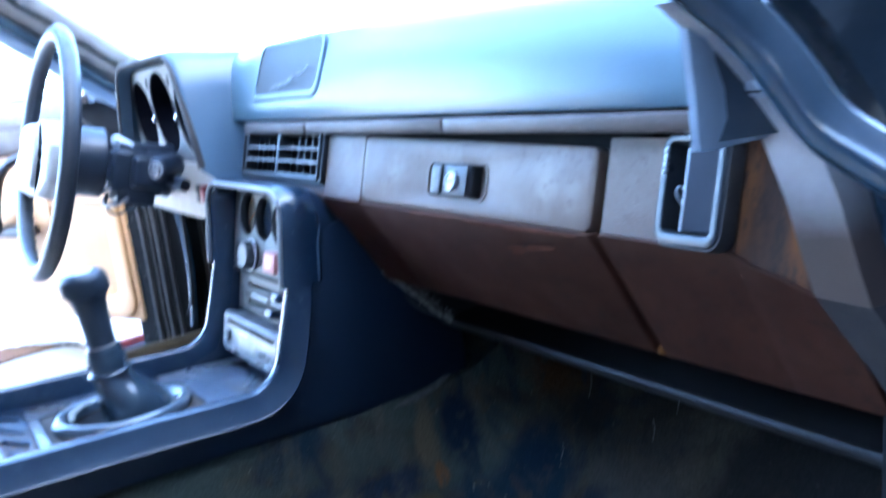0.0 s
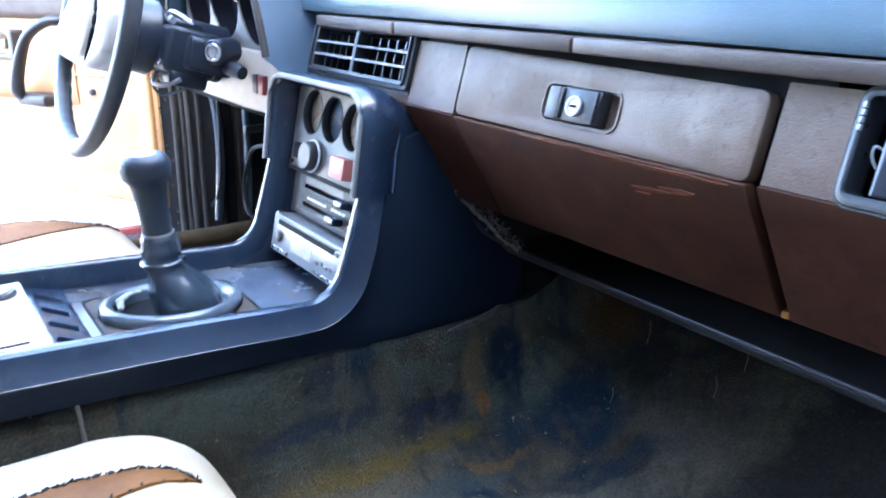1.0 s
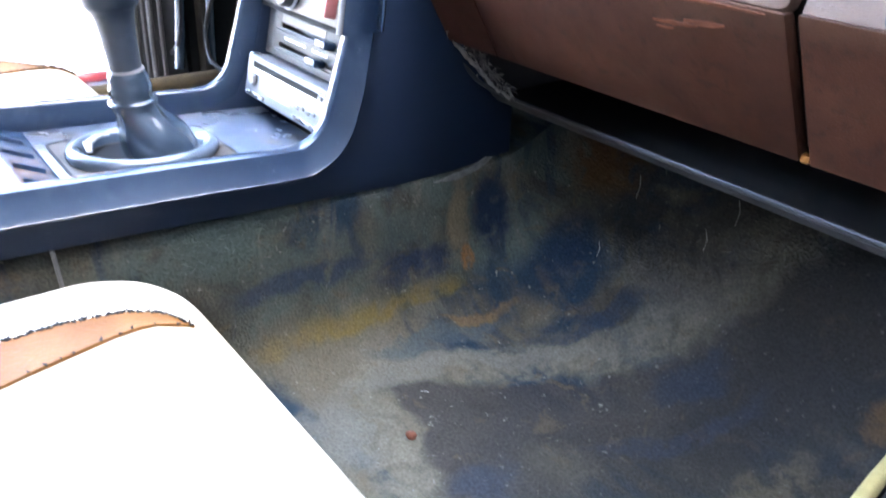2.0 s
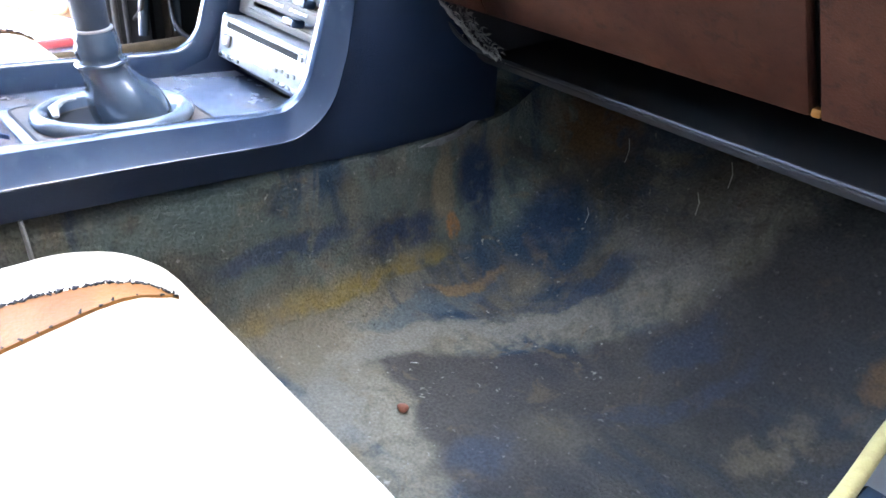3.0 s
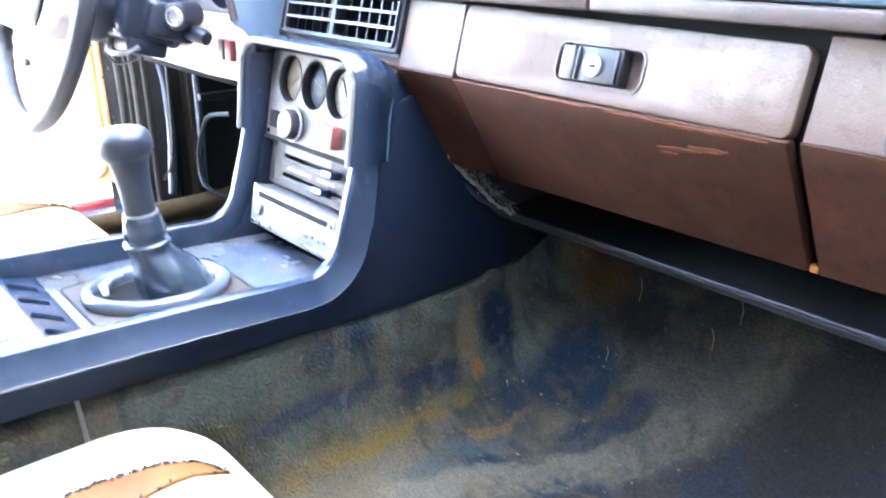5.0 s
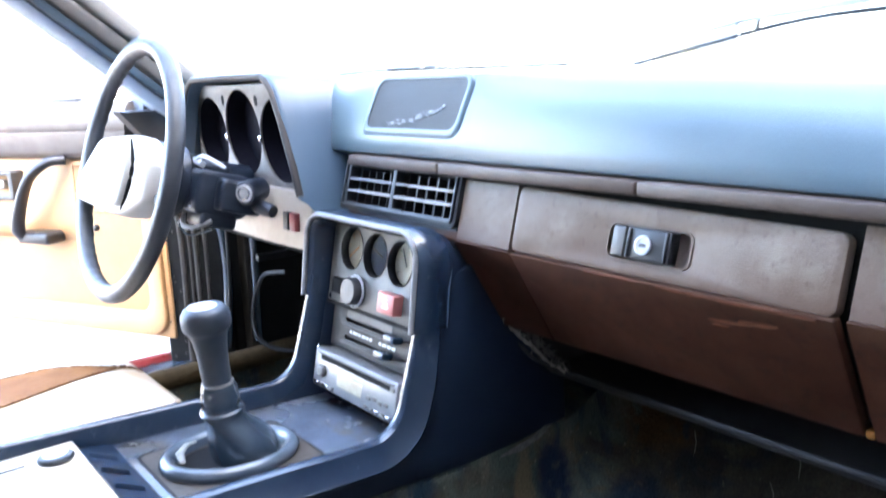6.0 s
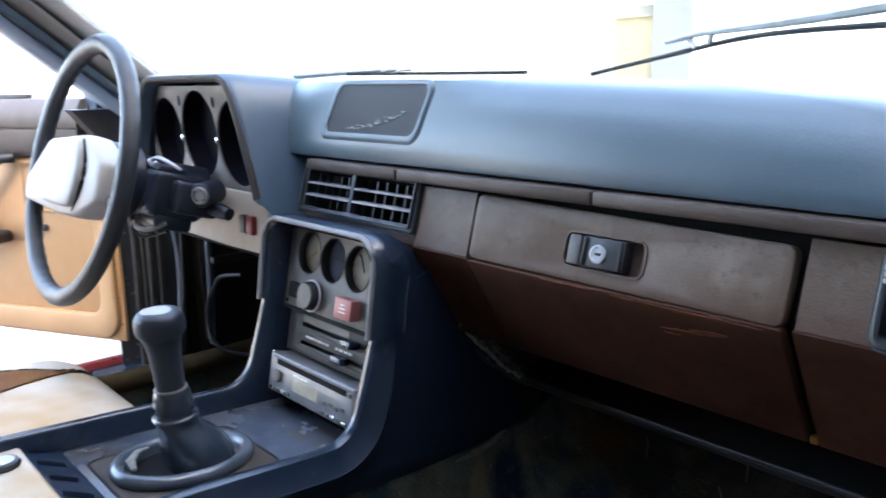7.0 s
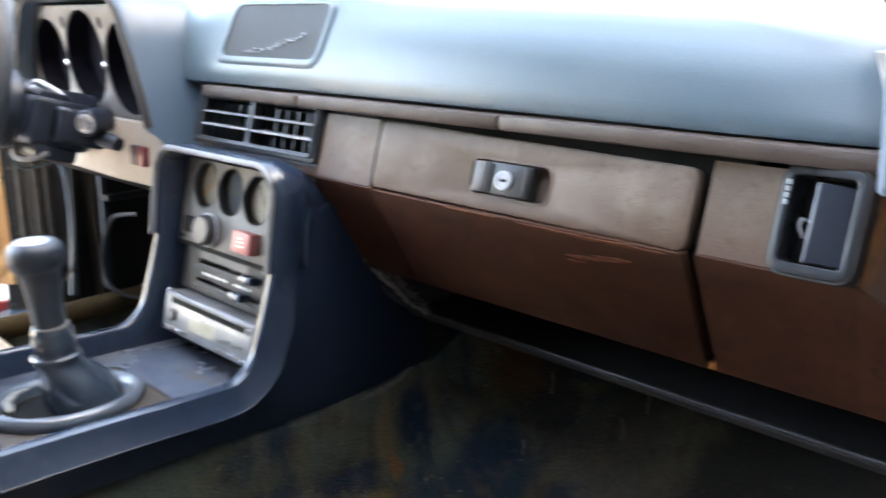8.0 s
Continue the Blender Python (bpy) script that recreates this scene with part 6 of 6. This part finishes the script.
tri = [(0.01, 0.60), (0.01, 0.668), (-0.055, 0.735), (-0.065, 0.735), (-0.075, 0.70), (-0.03, 0.60)]
plate(bm, tri, [], DP @ Matrix.Translation((0, 0, -0.01)), 0.04, 0.004)
part("mirror_triangle", bm, mirror_base, door, "black mirror corner trim")
bm = bm_new()
tube(bm, smooth_curve([DP @ V(0.0, 0.11, -0.03), DP @ V(0.004, 0.3, -0.03), DP @ V(0.004, 0.5, -0.03), DP @ V(-0.01, 0.64, -0.03)], 6), 0.012, 10)
part("edge_seal", bm, rubber, door, "black rubber edge seal")

# seals and cables beside the driver's footwell
for pts, r, nm, lb in (([(-0.690, 0.055, 0.16), (-0.695, 0.070, 0.3), (-0.695, 0.06, 0.42), (-0.70, 0.0, 0.52)], 0.010, "door_seal", "black rubber door seal"),
                       ([(-0.660, 0.110, 0.17), (-0.662, 0.115, 0.3), (-0.66, 0.115, 0.46)], 0.008, "door_seal", "black rubber door seal")):
    bm = bm_new()
    tube(bm, smooth_curve(pts, 6), r, 10)
    solo(nm, bm, rubber, lb, "door seal", kind="structure")
for pts, r, lb in (([(-0.648, 0.056, 0.47), (-0.651, 0.058, 0.40), (-0.662, 0.058, 0.28), (-0.682, 0.056, 0.215), (-0.712, 0.050, 0.185), (-0.745, 0.040, 0.165)], 0.0042, "grey cable hanging in the driver footwell"),
                   ([(-0.52, 0.11, 0.335), (-0.585, 0.10, 0.322), (-0.622, 0.10, 0.290), (-0.652, 0.10, 0.245), (-0.656, 0.10, 0.210), (-0.640, 0.10, 0.180), (-0.615, 0.12, 0.160), (-0.58, 0.16, 0.15)], 0.0042, "grey bowden cable loop in the driver footwell")):
    bm = bm_new()
    tube(bm, smooth_curve(pts, 6), r, 8)
    solo("cable", bm, cable_grey, lb, "cable")
bm = bm_new()
box(bm, -0.735, -0.676, 0.102, 0.118, 0.06, 0.47, 0.006)
solo("trim_kick_post", bm, kick_brown, "dull brown kick panel edge", "kick panel", kind="structure")
bm = bm_new()
box(bm, -0.560, -0.546, 0.070, 0.160, 0.358, 0.370, 0.002)
solo("trim_brace", bm, cable_grey, "dull grey brace under the dashboard", "brace", kind="structure")
ped = thing("clutch_pedal", (-0.44, 0.2, 0.2), "black hanging clutch pedal in the driver footwell", "pedal")
bm = bm_new()
tube(bm, smooth_curve([(-0.44, 0.22, 0.42), (-0.44, 0.20, 0.32), (-0.44, 0.165, 0.235)], 5), 0.008, 8)
part("arm", bm, dark_matt, ped)
bm = bm_new()
box(bm, -0.475, -0.405, -0.006, 0.006, -0.028, 0.028, 0.003, 2, pose(0, 0.158, 0.232, -25, 0, 0))
part("pad", bm, rubber, ped)

# bits of dry straw on the passenger carpet
for a, b in (((0.250, 0.216, 0.150), (0.262, 0.200, 0.139)), ((0.254, 0.270, 0.228), (0.266, 0.252, 0.206)), ((0.383, 0.280, 0.242), (0.395, 0.262, 0.220)), ((0.366, 0.254, 0.206), (0.378, 0.238, 0.188)),
             ((0.262, -0.06, 0.0505), (0.268, -0.054, 0.0505))):
    bm = bm_new()
    p, q = Vector(a), Vector(b)
    tube(bm, [p, p.lerp(q, 0.5) + V(0.003, 0, 0.002), q], [0.0003, 0.0005, 0.0003], 5)
    solo("dry_straw", bm, foam, "bit of pale dry straw on the carpet", "straw", "straw on the carpet")

rng = random.Random(17)
bm = bm_new()
bmesh.ops.create_icosphere(bm, subdivisions=2, radius=0.0052)
for v in bm.verts:
    v.co = V(v.co.x * 1.2, v.co.y, v.co.z * 0.7) * (1 + 0.25 * noise.noise(v.co * 260)) + V(0.314, -0.11, 0.0505)
solo("clay_crumb", bm, chafed, "small reddish clay crumb on the carpet", "crumb", sharp=80)

# ---- right door pillar foot: plastic corner with its bolt ----
corner = thing("pillar_corner_trim", (0.69, -0.02, 0.58), "blue-black plastic corner trim at the windscreen pillar", "corner trim")
bm = bm_new()
loft(bm, [[V(0.670 + k, -0.050, z0), V(0.676 + k, -0.060, z0), V(0.681 + k, -0.060, z0), V(0.684 + k, -0.052, z0), V(0.684 + k, -0.02, z0), V(0.674 + k, 0.0, z0)]
          for z0, k in ((0.5695, 0.004), (0.574, 0.0035), (0.60, 0.002), (0.622, 0.0), (0.631, -0.001), (0.635, 0.002))])
cover = part("cover", bm, lit_trim, corner, "moulded cover, coloured paler for the light on it")
# black wedge that paints the shade between cover and pillar
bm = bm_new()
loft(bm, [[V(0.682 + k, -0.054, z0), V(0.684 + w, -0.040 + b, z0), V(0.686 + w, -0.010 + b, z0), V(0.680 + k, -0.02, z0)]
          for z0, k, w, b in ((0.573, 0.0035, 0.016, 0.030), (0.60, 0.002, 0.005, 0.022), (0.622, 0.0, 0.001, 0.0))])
part("shaded_facet", bm, rubber, cover, "shaded facet between cover and pillar, put in as black")
bm = bm_new()
loft(bm, [[V(x, y, z - 0.004), V(x, y - 0.002, z), V(x, y + 0.004, z + 0.003), V(x, y + 0.012, z), V(x, y + 0.012, z - 0.004)] for x, y, z in ((0.679, -0.059, 0.5735), (0.686, -0.047, 0.5740), (0.693, -0.024, 0.5745))])
part("lower_lip", bm, lit_trim, cover, "moulded lower lip of the cover")
bm = bm_new()
lathe(bm, [(0, 0), (0.0062, 0), (0.0062, 0.002), (0.0048, 0.0036), (0, 0.004)], plane_at((0.694, -0.0225, 0.5985), (1.0, -0.1, 0), (0.05, -0.55, 0.83)), 18)
bolt = part("bolt", bm, silver_plastic, corner, "bright slotted bolt")
bm = bm_new()
box(bm, -0.0045, 0.0045, -0.0008, 0.0008, 0.0032, 0.0042, 0, 1, plane_at((0.694, -0.0225, 0.5985), (1.0, -0.1, 0), (0.05, -0.55, 0.83)))
part("slot", bm, dark_matt, bolt)

bm = bm_new()
tube(bm, smooth_curve([(0.790, -0.060, 0.560), (0.757, -0.064, 0.582), (0.742, -0.070, 0.606), (0.726, -0.080, 0.632), (0.70, -0.12, 0.675), (0.665, -0.22, 0.76), (0.62, -0.36, 0.87)], 6), 0.013, 12)
solo("trim_door_seal_right", bm, rubber, "black rubber seal along the door opening", "door seal", kind="structure")

# ---- wipers outside the windscreen ----
def wiper(blade, arm, label):
    """A wiper from points (s, h) of the windscreen for its blade and its arm."""
    ob = thing("wiper", screen_point(*blade[len(blade) // 2]), label, "wiper", "wipers")
    b = bm_new()
    bl = smooth_curve([screen_point(s, h) + V(0, 0.006, 0.006) for s, h in blade], 5)
    tube(b, bl, 0.0026, 6)
    part("blade", b, dark_matt, ob, "black rubber wiper blade")
    b = bm_new()
    ar = smooth_curve([screen_point(s, h) + V(0, 0.016, 0.012) for s, h in arm], 5)
    tube(b, ar, [0.0028 + 0.003 * k / (len(ar) - 1) for k in range(len(ar))], 8)
    part("arm", b, steel, ob, "worn metal wiper arm")
    for t in (0.25, 0.55):
        b = bm_new()
        q = ar[int(t * 0.6 * (len(ar) - 1))]
        p = min(bl, key=lambda v: (v - q).length)
        tube(b, [p, (p + q) / 2 + V(0, 0, 0.002), q], 0.0028, 6)
        part("bridge", b, steel, ob)
    return ob


wiper([(0.204, 0.089), (0.437, 0.128), (0.612, 0.152), (0.741, 0.157), (0.92, 0.150)], [(0.44, 0.147), (0.54, 0.159), (0.627, 0.162), (0.753, 0.166), (0.92, 0.172)], "black wiper with a worn metal arm across the windscreen")
wiper([(-0.46, 0.106), (-0.373, 0.104), (-0.122, 0.100), (0.031, 0.098)], [(-0.30, 0.104), (-0.42, 0.102), (-0.62, 0.090)], "black wiper lying flat along the windscreen's foot")

# ---- far background ----
shed = thing("distant_building", (-22.5, 35, -0.26), "far grey tower house with a yellow wing", "building")
bm = bm_new()
box(bm, -22.4, -20.2, 34, 37, -0.26, 7.5)
part("tower_wall", bm, building_grey, shed, "pale grey rendered wall")
bm = bm_new()
box(bm, -24.9, -22.45, 34.3, 37, -0.26, 3.6)
part("wing_wall", bm, building_yellow, shed, "pale yellow rendered wing")
bm = bm_new()
prism_x(bm, [(34.1, 3.6), (35.6, 4.3), (37.2, 3.6)], -25.0, -22.42)
part("wing_roof", bm, building_yellow, shed, "grey roof of the wing")
